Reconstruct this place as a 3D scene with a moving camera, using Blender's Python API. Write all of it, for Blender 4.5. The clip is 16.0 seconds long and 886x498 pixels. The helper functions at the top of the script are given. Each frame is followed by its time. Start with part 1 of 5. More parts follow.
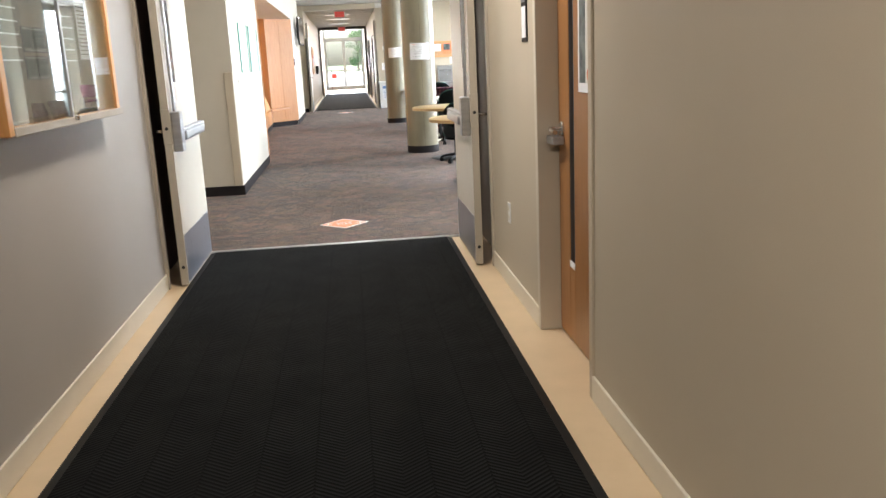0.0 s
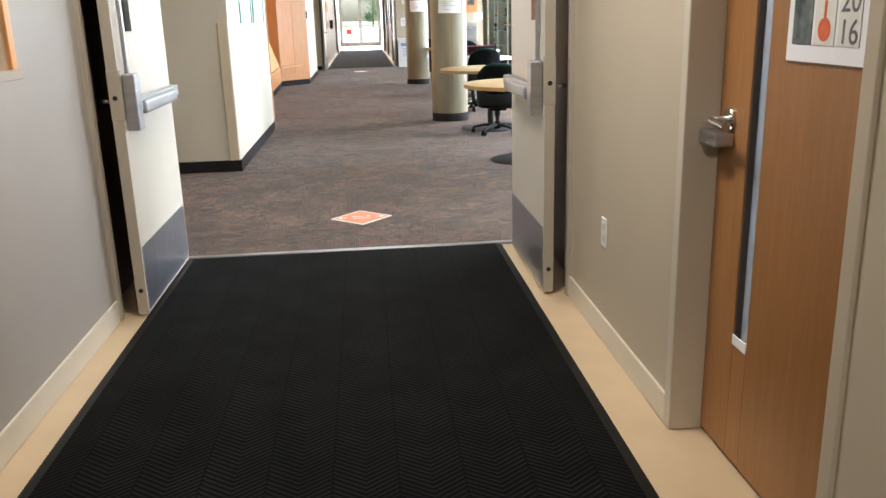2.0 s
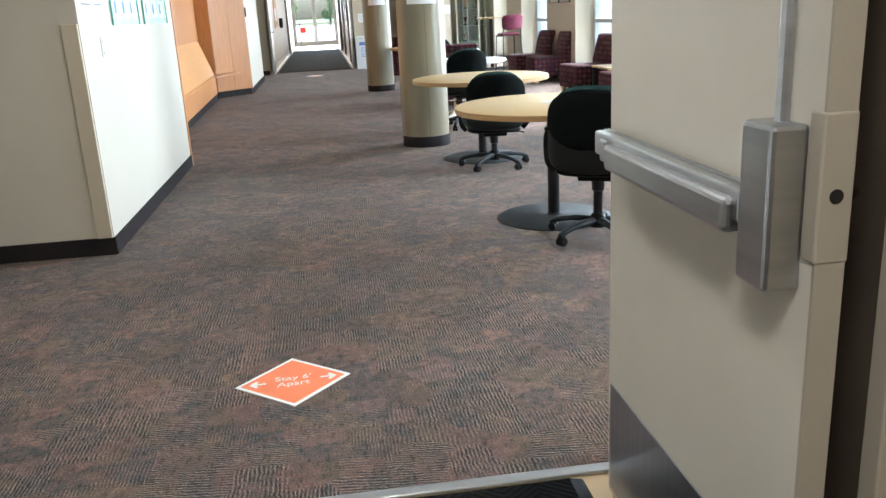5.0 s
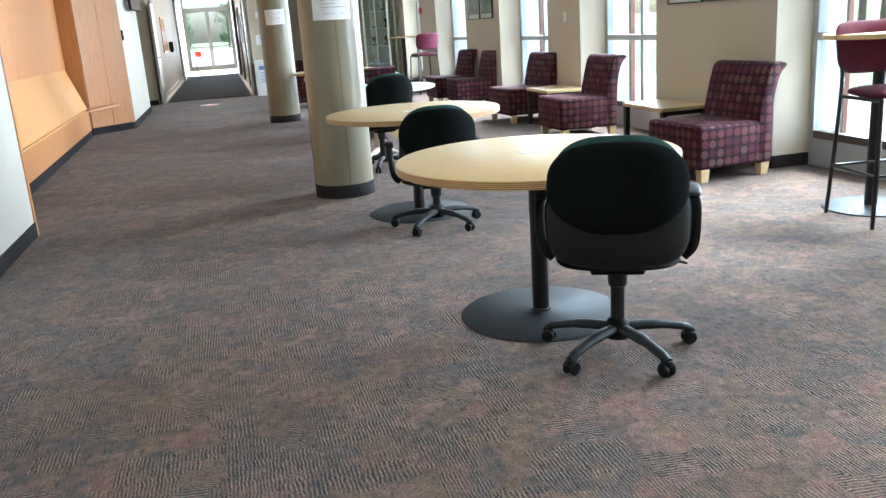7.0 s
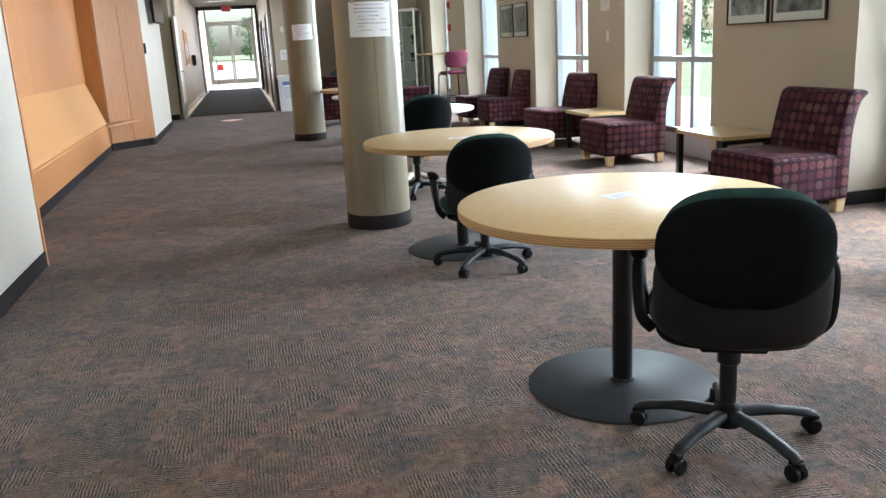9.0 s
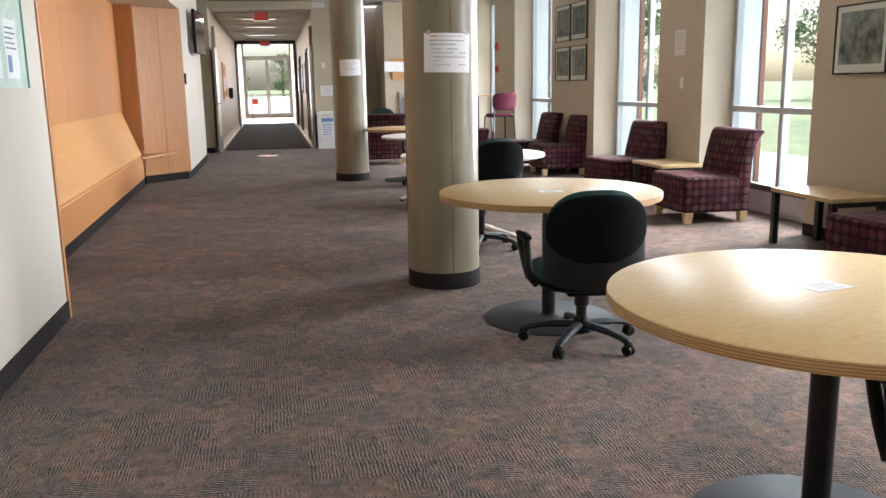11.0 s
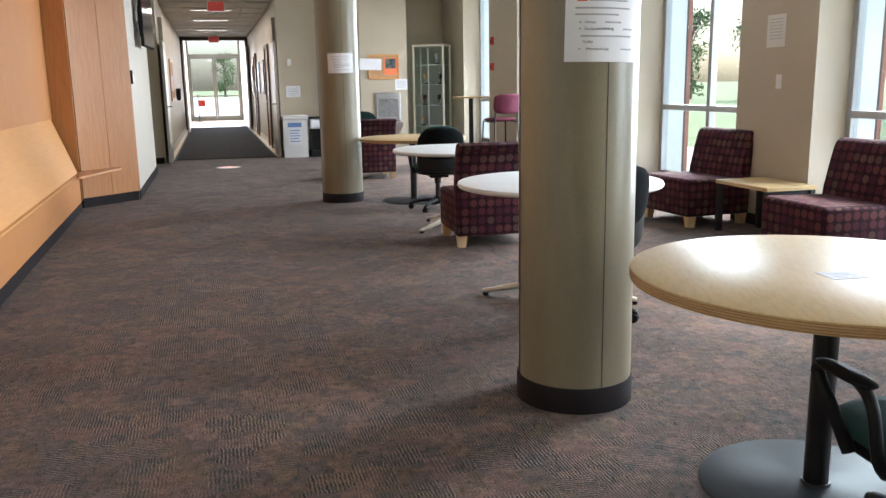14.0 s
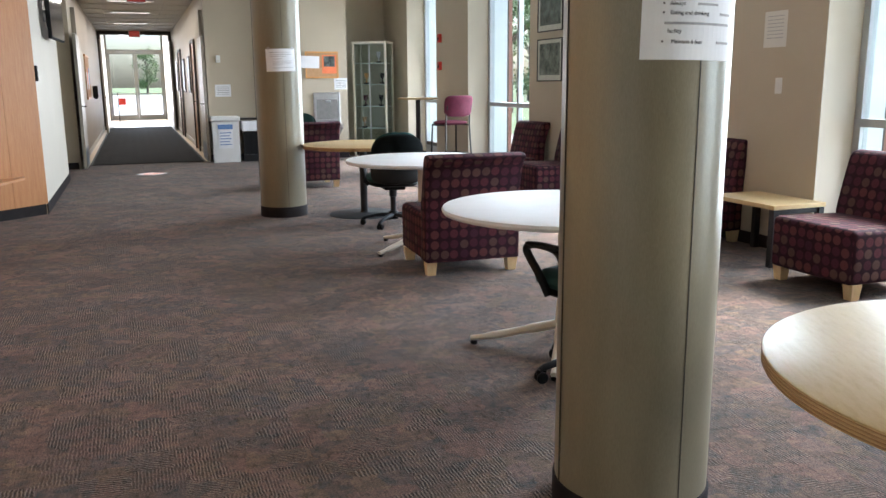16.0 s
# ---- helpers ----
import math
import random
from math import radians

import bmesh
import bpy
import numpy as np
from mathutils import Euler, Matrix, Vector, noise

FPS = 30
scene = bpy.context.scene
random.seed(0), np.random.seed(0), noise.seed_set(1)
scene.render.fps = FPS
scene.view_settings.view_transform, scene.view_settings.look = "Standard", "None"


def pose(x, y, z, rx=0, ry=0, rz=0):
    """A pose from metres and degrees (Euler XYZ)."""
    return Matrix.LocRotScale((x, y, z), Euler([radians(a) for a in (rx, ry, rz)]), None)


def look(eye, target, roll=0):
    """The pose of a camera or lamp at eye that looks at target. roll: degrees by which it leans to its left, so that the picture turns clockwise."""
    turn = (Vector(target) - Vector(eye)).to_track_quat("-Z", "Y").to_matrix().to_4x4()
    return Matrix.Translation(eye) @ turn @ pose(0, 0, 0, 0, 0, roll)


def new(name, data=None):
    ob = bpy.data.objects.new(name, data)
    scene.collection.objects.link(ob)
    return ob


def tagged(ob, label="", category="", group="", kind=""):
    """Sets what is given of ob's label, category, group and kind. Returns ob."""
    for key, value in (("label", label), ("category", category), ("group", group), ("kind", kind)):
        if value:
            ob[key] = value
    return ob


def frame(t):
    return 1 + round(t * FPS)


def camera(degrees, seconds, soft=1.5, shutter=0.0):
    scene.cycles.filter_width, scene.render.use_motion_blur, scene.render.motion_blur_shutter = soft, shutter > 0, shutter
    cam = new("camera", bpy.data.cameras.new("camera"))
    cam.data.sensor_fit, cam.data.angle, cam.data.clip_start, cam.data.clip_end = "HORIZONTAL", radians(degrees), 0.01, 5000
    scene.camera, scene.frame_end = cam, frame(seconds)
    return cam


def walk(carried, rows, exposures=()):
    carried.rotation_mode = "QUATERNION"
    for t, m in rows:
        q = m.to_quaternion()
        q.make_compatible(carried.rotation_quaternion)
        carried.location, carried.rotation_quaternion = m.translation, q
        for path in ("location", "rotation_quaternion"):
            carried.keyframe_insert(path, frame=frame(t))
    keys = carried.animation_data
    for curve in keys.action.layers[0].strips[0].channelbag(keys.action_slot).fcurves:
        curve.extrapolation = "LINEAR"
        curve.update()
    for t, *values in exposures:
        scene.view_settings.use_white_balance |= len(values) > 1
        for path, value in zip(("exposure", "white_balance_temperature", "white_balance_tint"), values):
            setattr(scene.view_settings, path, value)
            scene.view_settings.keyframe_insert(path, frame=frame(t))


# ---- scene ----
cam = camera(56.8, 16.0)
PATH = [
    (0, (0.204, -1.26, 1.366), (0.405, 0.678, 0.914), -2.7),
    (0.5, (0.185, -1.002, 1.346), (0.432, 0.923, 0.861), -3.8),
    (1, (0.163, -0.603, 1.333), (0.399, 1.306, 0.787), -3.1),
    (1.5, (0.165, -0.162, 1.338), (0.273, 1.762, 0.803), -2.7),
    (2, (0.155, 0.28, 1.325), (0.324, 2.197, 0.78), -1.6),
    (2.5, (0.199, 0.749, 1.294), (0.485, 2.644, 0.722), -1.0),
    (3, (0.164, 1.206, 1.288), (0.371, 3.11, 0.712), -1.7),
    (3.2, (0.196, 1.395, 1.309), (0.45, 3.291, 0.723), -1.9),
    (5.3, (0.3, 3.265, 1.295), (0.537, 5.173, 0.744), -3.4),
    (5.5, (0.305, 3.457, 1.282), (0.529, 5.369, 0.737), -3.6),
    (6, (0.388, 3.908, 1.292), (0.781, 5.798, 0.768), -3.7),
    (6.5, (0.457, 4.333, 1.284), (0.9, 6.217, 0.78), -3.4),
    (7, (0.424, 4.65, 1.28), (0.887, 6.522, 0.753), -3.9),
    (7.5, (0.423, 4.955, 1.247), (0.947, 6.813, 0.724), -2.9),
    (8, (0.427, 5.185, 1.253), (0.784, 7.092, 0.767), -2.4),
    (8.2, (0.412, 5.199, 1.311), (0.766, 7.103, 0.813), -3.3),
    (10.3, (0.302, 5.592, 1.302), (0.834, 7.47, 0.863), -0.9),
    (10.5, (0.267, 5.724, 1.302), (0.734, 7.621, 0.875), -1.1),
    (11, (0.206, 6.02, 1.293), (0.595, 7.942, 0.901), -1.0),
    (11.5, (0.112, 6.398, 1.306), (0.591, 8.298, 0.908), -0.2),
    (12, (0.056, 6.833, 1.303), (0.522, 8.735, 0.896), 0.5),
    (12.5, (-0.028, 7.199, 1.301), (0.377, 9.111, 0.879), -0.7),
    (13, (-0.099, 7.568, 1.297), (0.365, 9.463, 0.855), -0.8),
    (13.5, (-0.097, 7.948, 1.311), (0.377, 9.847, 0.9), -0.9),
    (14, (-0.126, 8.234, 1.297), (0.394, 10.125, 0.904), -1.0),
    (14.5, (-0.117, 8.573, 1.302), (0.478, 10.439, 0.895), -0.9),
    (15, (-0.068, 8.881, 1.299), (0.528, 10.74, 0.863), -0.5),
    (15.5, (-0.079, 9.079, 1.293), (0.535, 10.93, 0.849), -0.7),
    (16, (-0.103, 9.228, 1.317), (0.578, 11.066, 0.92), -0.5),
]
EXPOSURES = [
    (0.0, 3.0, 6300, 13), (1.5, 2.97, 6300, 13), (2.5, 2.88, 6200, 12), (3.2, 2.9, 6050, 12), (5.3, 2.62, 5850, 8), (6.0, 2.6, 5800, 8), (7.0, 2.6, 5650, 7),
    (8.2, 2.47, 5700, 8), (10.3, 2.1, 6550, 18), (11.0, 2.16, 6550, 18), (12.5, 2.0, 6450, 17), (14.0, 2.15, 6200, 14), (16.0, 2.15, 6050, 13)]
walk(cam, [(t, look(eye, target, roll)) for t, eye, target, roll in PATH], EXPOSURES)

# ---- world, sun, large lights ----
SKY = bpy.data.worlds.new("overcast_sky")
scene.world = SKY
SKY.use_nodes = True
sky_tree = SKY.node_tree
sky_tex = sky_tree.nodes.new("ShaderNodeTexSky")
sky_tex.sky_type, sky_tex.sun_disc = "NISHITA", False
sky_tex.sun_elevation, sky_tex.sun_rotation = radians(48), radians(75)
sky_tex.dust_density, sky_tex.ozone_density = 4.0, 2.0
sky_tree.links.new(sky_tex.outputs[0], sky_tree.nodes["Background"].inputs[0])
sky_tree.nodes["Background"].inputs[1].default_value = 0.14


def lamp(name, kind, m, power, colour=(1, 1, 1), size=1.0, size_y=None, angle=None):
    data = bpy.data.lights.new(name, kind)
    data.energy, data.color = power, colour
    if kind == "AREA":
        data.shape, data.size, data.size_y = "RECTANGLE", size, size_y or size
    if angle is not None:
        data.angle = angle
    ob = new(name, data)
    ob.matrix_world = m
    return ob


lamp("sun", "SUN", look((0, 0, 0), (-math.sin(radians(75)), -math.cos(radians(75)), -1.1)), 1.5, (1, 0.96, 0.9), angle=radians(14))
# The last opening, southmost, is unseen and added; its lamp is kept dim.
WIN = [(8.384, 10.269), (12.112, 13.908), (14.919, 16.843), (18.645, 20.68), (22.046, 23.556), (5.867, 7.33)]
for y0, y1 in WIN:
    wl = lamp("window_light", "AREA", look((5.24, (y0 + y1) / 2, 1.62), (0, (y0 + y1) / 2 - 2.0, 0.7)), 41 if y0 > 6 else 14, (0.87, 0.945, 1.0), y1 - y0 - 0.3, 2.6)
    wl.data.spread = radians(125)
lamp("window_light", "AREA", look((0.1, 43.4, 1.6), (0.1, 30, 1.2)), 55, (0.95, 0.98, 1.0), 1.8, 2.6)
WARM = (1.0, 0.93, 0.82)
for x, y, z, p in ((0.1, -1.6, 2.70, 9.5), (0.1, 2.9, 2.70, 6.8), (0.1, 6.1, 3.0, 5.5), (0.0, 26.8, 2.90, 8.0), (0.0, 29.5, 2.90, 8.0), (0.0, 33.0, 2.90, 8.0)):
    lamp("ceiling_lamp", "AREA", pose(x, y, z), p, WARM, 0.35, 0.7)


# ---- materials ----
def material(name):
    m = bpy.data.materials.new(name)
    m.use_nodes = True
    t = m.node_tree
    b = t.nodes["Principled BSDF"]
    return m, t, b


def node(t, kind, **sets):
    n = t.nodes.new(kind)
    for k, v in sets.items():
        if k == "op":
            n.operation = v
        elif k == "blend":
            n.data_type, n.blend_type = "RGBA", v
        elif k == "dim":
            n.voronoi_dimensions = v
        elif k == "feature":
            n.feature = v
        else:
            n.inputs[k].default_value = v
    return n


def rgb(c):
    return (c[0], c[1], c[2], 1.0)


def ramp(t, fac, stops, hard=False):
    r = t.nodes.new("ShaderNodeValToRGB")
    r.color_ramp.interpolation = "CONSTANT" if hard else "LINEAR"
    e = r.color_ramp.elements
    while len(e) < len(stops):
        e.new(0.5)
    for el, (p, c) in zip(e, stops):
        el.position, el.color = p, rgb(c)
    t.links.new(fac, r.inputs[0])
    return r.outputs[0]


def coords(t, stretch=(1, 1, 1), kind="Object", turn=0.0):
    c = t.nodes.new("ShaderNodeTexCoord")
    mp = t.nodes.new("ShaderNodeMapping")
    mp.inputs["Scale"].default_value = stretch
    mp.inputs["Rotation"].default_value = (0, 0, turn)
    t.links.new(c.outputs[kind], mp.inputs[0])
    return mp.outputs[0]


def mathn(t, op, a, b=None, c=None):
    n = t.nodes.new("ShaderNodeMath")
    n.operation = op
    for i, v in enumerate((a, b, c)):
        if v is None:
            continue
        if isinstance(v, (int, float)):
            n.inputs[i].default_value = v
        else:
            t.links.new(v, n.inputs[i])
    return n.outputs[0]


def mixc(t, fac, a, b, blend="MIX"):
    n = t.nodes.new("ShaderNodeMix")
    n.data_type, n.blend_type = "RGBA", blend
    for key, v in ((0, fac), (6, a), (7, b)):
        if isinstance(v, (int, float)):
            n.inputs[key].default_value = v
        elif isinstance(v, tuple):
            n.inputs[key].default_value = rgb(v)
        else:
            t.links.new(v, n.inputs[key])
    return n.outputs[2]


def noise_at(t, vec, scale, detail=4, rough=0.55):
    n = node(t, "ShaderNodeTexNoise", Scale=scale, Detail=detail, Roughness=rough)
    t.links.new(vec, n.inputs["Vector"])
    return n.outputs["Fac"]


def bumped(t, b, height, strength, dist=0.002):
    n = node(t, "ShaderNodeBump", Strength=strength, Distance=dist)
    t.links.new(height, n.inputs["Height"])
    t.links.new(n.outputs[0], b.inputs["Normal"])


def surface(name, c1, c2, rough=0.6, scale=3.0, fine=90.0, bump=0.15, metal=0.0, stretch=(1, 1, 1), rough_var=0.12, spec=0.5):
    """Two-scale mottled surface."""
    m, t, b = material(name)
    v = coords(t, stretch)
    big, small = noise_at(t, v, scale), noise_at(t, v, fine, 3)
    f = mathn(t, "ADD", mathn(t, "MULTIPLY", big, 0.75), mathn(t, "MULTIPLY", small, 0.25))
    t.links.new(ramp(t, f, ((0.35, c1), (0.65, c2))), b.inputs["Base Color"])
    t.links.new(mathn(t, "MULTIPLY_ADD", big, rough_var, rough - rough_var / 2), b.inputs["Roughness"])
    b.inputs["Metallic"].default_value = metal
    b.inputs["Specular IOR Level"].default_value = spec
    if bump:
        bumped(t, b, small, bump)
    return m


def wood(name, c1, c2, c3, rough=0.4, stretch=(9, 9, 0.9), bump=0.05):
    """Grain drawn out along one axis, with broad colour drift and random shift per piece."""
    m, t, b = material(name)
    v = coords(t, stretch)
    o = t.nodes.new("ShaderNodeObjectInfo")
    add = t.nodes.new("ShaderNodeVectorMath")
    add.operation = "ADD"
    t.links.new(v, add.inputs[0])
    comb = t.nodes.new("ShaderNodeCombineXYZ")
    for i in range(3):
        t.links.new(mathn(t, "MULTIPLY", o.outputs["Random"], 17.0 + 9 * i), comb.inputs[i])
    t.links.new(comb.outputs[0], add.inputs[1])
    vec = add.outputs[0]
    grain = noise_at(t, vec, 5.0, 6, 0.65)
    fine = noise_at(t, vec, 26.0, 3)
    f = mathn(t, "ADD", mathn(t, "MULTIPLY", grain, 0.7), mathn(t, "MULTIPLY", fine, 0.3))
    col = ramp(t, f, ((0.3, c1), (0.5, c2), (0.72, c3)))
    tone = mathn(t, "MULTIPLY_ADD", o.outputs["Random"], 0.16, 0.92)
    hsv = t.nodes.new("ShaderNodeHueSaturation")
    t.links.new(tone, hsv.inputs["Value"])
    t.links.new(col, hsv.inputs["Color"])
    t.links.new(hsv.outputs[0], b.inputs["Base Color"])
    b.inputs["Roughness"].default_value = rough
    bumped(t, b, f, bump, 0.001)
    return m


WALL = surface("painted_wall", (0.45, 0.388, 0.29), (0.49, 0.425, 0.32), 0.55, 1.2, 260, 0.06)
# Wall beige mixed paler, with the light that falls on it in the colour.
WALL_LIT = surface("white_wall", (0.48, 0.445, 0.375), (0.52, 0.48, 0.405), 0.55, 1.2, 260, 0.06)
WALL_GREY = surface("corridor_wall", (0.355, 0.325, 0.29), (0.39, 0.36, 0.32), 0.5, 1.3, 260, 0.06)
CEIL = surface("ceiling_tile", (0.56, 0.54, 0.50), (0.62, 0.60, 0.55), 0.9, 4, 160, 0.3)
GRID = surface("ceiling_grid", (0.75, 0.75, 0.73), (0.8, 0.8, 0.78), 0.4, 4, 90, 0)
BASE_DARK = surface("dark_cove_base", (0.016, 0.013, 0.014), (0.024, 0.020, 0.020), 0.7, 5, 120, 0.05, spec=0.1)
BASE_LIGHT = surface("cream_base", (0.60, 0.55, 0.45), (0.66, 0.61, 0.5), 0.4, 3, 150, 0.03)
VINYL = surface("tan_sheet_floor", (0.55, 0.42, 0.265), (0.61, 0.47, 0.305), 0.32, 5, 300, 0.03)
COLPAINT = surface("olive_column_paint", (0.175, 0.15, 0.095), (0.272, 0.238, 0.16), 0.34, 2.2, 200, 0.05, stretch=(1.6, 1.6, 0.35))
SEAM = surface("seam", (0.05, 0.045, 0.035), (0.08, 0.07, 0.06), 0.7, 8, 80, 0)
DOORPAINT = surface("pale_door_paint", (0.60, 0.56, 0.485), (0.66, 0.62, 0.54), 0.38, 2, 220, 0.04)
JAMBPAINT = surface("cream_frame_paint", (0.50, 0.45, 0.36), (0.55, 0.50, 0.405), 0.4, 2, 200, 0.04)
FRAMEPAINT = surface("taupe_frame_paint", (0.36, 0.32, 0.255), (0.40, 0.355, 0.285), 0.4, 2, 200, 0.04)
POCKET = surface("brown_steel_panel", (0.11, 0.085, 0.065), (0.15, 0.12, 0.09), 0.45, 4, 120, 0.04)
TACK = surface("grey_tack_board", (0.17, 0.16, 0.155), (0.23, 0.22, 0.21), 0.85, 18, 200, 0.2)
BRONZE = surface("dark_bronze_paint", (0.045, 0.034, 0.026), (0.065, 0.05, 0.038), 0.45, 4, 120, 0.04)
STEEL = surface("brushed_steel", (0.42, 0.43, 0.45), (0.52, 0.53, 0.55), 0.32, 3, 200, 0.08, 1.0, (1, 1, 14))
KICK = surface("kick_plate_steel", (0.30, 0.32, 0.37), (0.38, 0.40, 0.45), 0.3, 3, 160, 0.1, 0.9, (14, 14, 1))
CHROME = surface("satin_chrome", (0.55, 0.54, 0.52), (0.62, 0.61, 0.59), 0.22, 6, 90, 0.02, 1.0)
DOORGREY = surface("grey_door_frame_paint", (0.20, 0.215, 0.225), (0.25, 0.265, 0.275), 0.42, 4, 150, 0.03, 0.2)
ALU = surface("window_aluminium", (0.40, 0.42, 0.43), (0.46, 0.48, 0.49), 0.42, 4, 150, 0.03, 0.4)
CONCRETE = surface("precast_concrete", (0.58, 0.60, 0.60), (0.66, 0.68, 0.68), 0.8, 3, 120, 0.2)
BLACK = surface("black_plastic", (0.006, 0.0065, 0.007), (0.011, 0.0115, 0.012), 0.5, 6, 220, 0.12, spec=0.15)
SHELL = surface("black_chair_shell", (0.006, 0.007, 0.007), (0.010, 0.0115, 0.011), 0.45, 6, 220, 0.1, spec=0.3)
BLACKMETAL = surface("black_metal", (0.010, 0.010, 0.011), (0.018, 0.018, 0.019), 0.35, 6, 150, 0.05, 0.2)
GREYBASE = surface("charcoal_base_metal", (0.018, 0.021, 0.024), (0.028, 0.032, 0.036), 0.45, 5, 200, 0.06, 0.0, spec=0.15)
BACKCLOTH = surface("black_green_cloth", (0.0035, 0.005, 0.005), (0.006, 0.008, 0.008), 0.95, 20, 700, 0.35, spec=0.08)
GREENCLOTH = surface("dark_green_cloth", (0.012, 0.045, 0.042), (0.022, 0.065, 0.058), 0.85, 20, 700, 0.35, spec=0.25)
MAROON = surface("maroon_cloth", (0.075, 0.010, 0.024), (0.105, 0.015, 0.034), 0.85, 16, 600, 0.3, spec=0.25)
WHITELAM = surface("white_laminate", (0.66, 0.67, 0.68), (0.72, 0.73, 0.74), 0.48, 4, 260, 0.02)
CREAMMETAL = surface("cream_metal", (0.62, 0.58, 0.48), (0.68, 0.64, 0.54), 0.35, 5, 120, 0.03)
PAPER = surface("white_paper", (0.76, 0.77, 0.79), (0.82, 0.83, 0.85), 0.7, 6, 200, 0.05)
INK = surface("printed_ink", (0.10, 0.10, 0.11), (0.20, 0.20, 0.21), 0.7, 30, 200, 0)
GREYINK = surface("faint_print", (0.34, 0.34, 0.35), (0.44, 0.44, 0.45), 0.7, 30, 200, 0)
INK_RED = surface("red_ink", (0.6, 0.10, 0.04), (0.7, 0.16, 0.07), 0.6, 30, 200, 0)
INK_BLUE = surface("blue_ink", (0.10, 0.20, 0.42), (0.16, 0.28, 0.52), 0.6, 30, 200, 0)
ORANGE = surface("orange_vinyl", (0.80, 0.19, 0.07), (0.86, 0.24, 0.10), 0.45, 8, 200, 0.05)
STICKWHITE = surface("white_vinyl", (0.78, 0.76, 0.74), (0.84, 0.82, 0.80), 0.45, 8, 200, 0.05)
WHITEPLASTIC = surface("white_plastic", (0.70, 0.70, 0.68), (0.76, 0.76, 0.74), 0.35, 5, 150, 0.03)
CORK = surface("cork", (0.42, 0.24, 0.11), (0.52, 0.31, 0.16), 0.85, 18, 200, 0.3)
ART = surface("dark_green_artwork", (0.02, 0.03, 0.027), (0.30, 0.33, 0.30), 0.4, 9, 40, 0)
ART_DARK = surface("black_artwork", (0.015, 0.02, 0.02), (0.20, 0.24, 0.23), 0.4, 11, 50, 0)
MATBOARD = surface("mat_board", (0.66, 0.65, 0.60), (0.70, 0.69, 0.64), 0.8, 5, 200, 0.05)
SCREEN = surface("dark_screen", (0.010, 0.012, 0.014), (0.016, 0.018, 0.02), 0.08, 3, 60, 0)
# Opaque pale blue: light from the room behind the slot is in the colour.
SLOT_LIT = surface("lit_slot_blue", (0.34, 0.40, 0.50), (0.46, 0.52, 0.62), 0.15, 5, 60, 0)
TEALEDGE = surface("green_acrylic_edge", (0.10, 0.38, 0.29), (0.16, 0.46, 0.36), 0.2, 6, 90, 0)
NOTICE = surface("pale_printed_sheet", (0.42, 0.52, 0.46), (0.62, 0.70, 0.64), 0.5, 9, 60, 0)
RED = surface("red_plastic", (0.55, 0.03, 0.02), (0.62, 0.05, 0.03), 0.4, 8, 90, 0)
ASPHALT = surface("light_concrete_walk", (0.42, 0.41, 0.39), (0.52, 0.51, 0.49), 0.9, 2, 40, 0.3)
GRASS = surface("lawn", (0.13, 0.17, 0.075), (0.19, 0.23, 0.115), 0.95, 0.8, 30, 0.5)
BARK = surface("bark", (0.08, 0.06, 0.045), (0.16, 0.12, 0.09), 0.95, 6, 60, 0.6, stretch=(3, 3, 0.6))
LEAF = surface("leaves", (0.07, 0.12, 0.04), (0.14, 0.21, 0.08), 0.7, 2, 30, 0)
BRICKWALL = surface("red_brickwork", (0.26, 0.10, 0.075), (0.34, 0.15, 0.11), 0.85, 3, 60, 0.3)
MAPLE = wood("maple_veneer", (0.50, 0.34, 0.155), (0.58, 0.42, 0.21), (0.63, 0.47, 0.255), 0.38, (3, 14, 3), 0.01)
PLY_A = wood("ply_light", (0.46, 0.28, 0.12), (0.56, 0.36, 0.17), (0.62, 0.42, 0.21), 0.45, (3, 3, 30))
PLY_B = wood("ply_dark", (0.22, 0.11, 0.04), (0.29, 0.155, 0.06), (0.34, 0.19, 0.08), 0.5, (3, 3, 30))
PANEL = wood("honey_wood_panel", (0.40, 0.160, 0.050), (0.47, 0.205, 0.070), (0.53, 0.250, 0.095), 0.38, (9, 9, 0.7), 0.03)
DOORWOOD = wood("door_veneer", (0.27, 0.12, 0.036), (0.33, 0.15, 0.05), (0.38, 0.185, 0.066), 0.35, (9, 9, 0.7), 0.03)
CASEWOOD = wood("oak_case_wood", (0.50, 0.22, 0.06), (0.60, 0.29, 0.09), (0.66, 0.35, 0.13), 0.35, (9, 9, 0.9), 0.03)
MAPLE.node_tree.nodes["Principled BSDF"].inputs["Specular IOR Level"].default_value = 0.32
# Honey panel wood made paler: window light on upward faces is in the colour.
PANEL_LIT = wood("lit_honey_wood", (0.52, 0.245, 0.075), (0.57, 0.280, 0.092), (0.61, 0.315, 0.112), 0.4, (9, 0.7, 9), 0.02)
LEGWOOD = wood("blond_leg_wood", (0.58, 0.40, 0.19), (0.68, 0.50, 0.27), (0.74, 0.56, 0.33), 0.4, (9, 9, 1.5), 0.02)


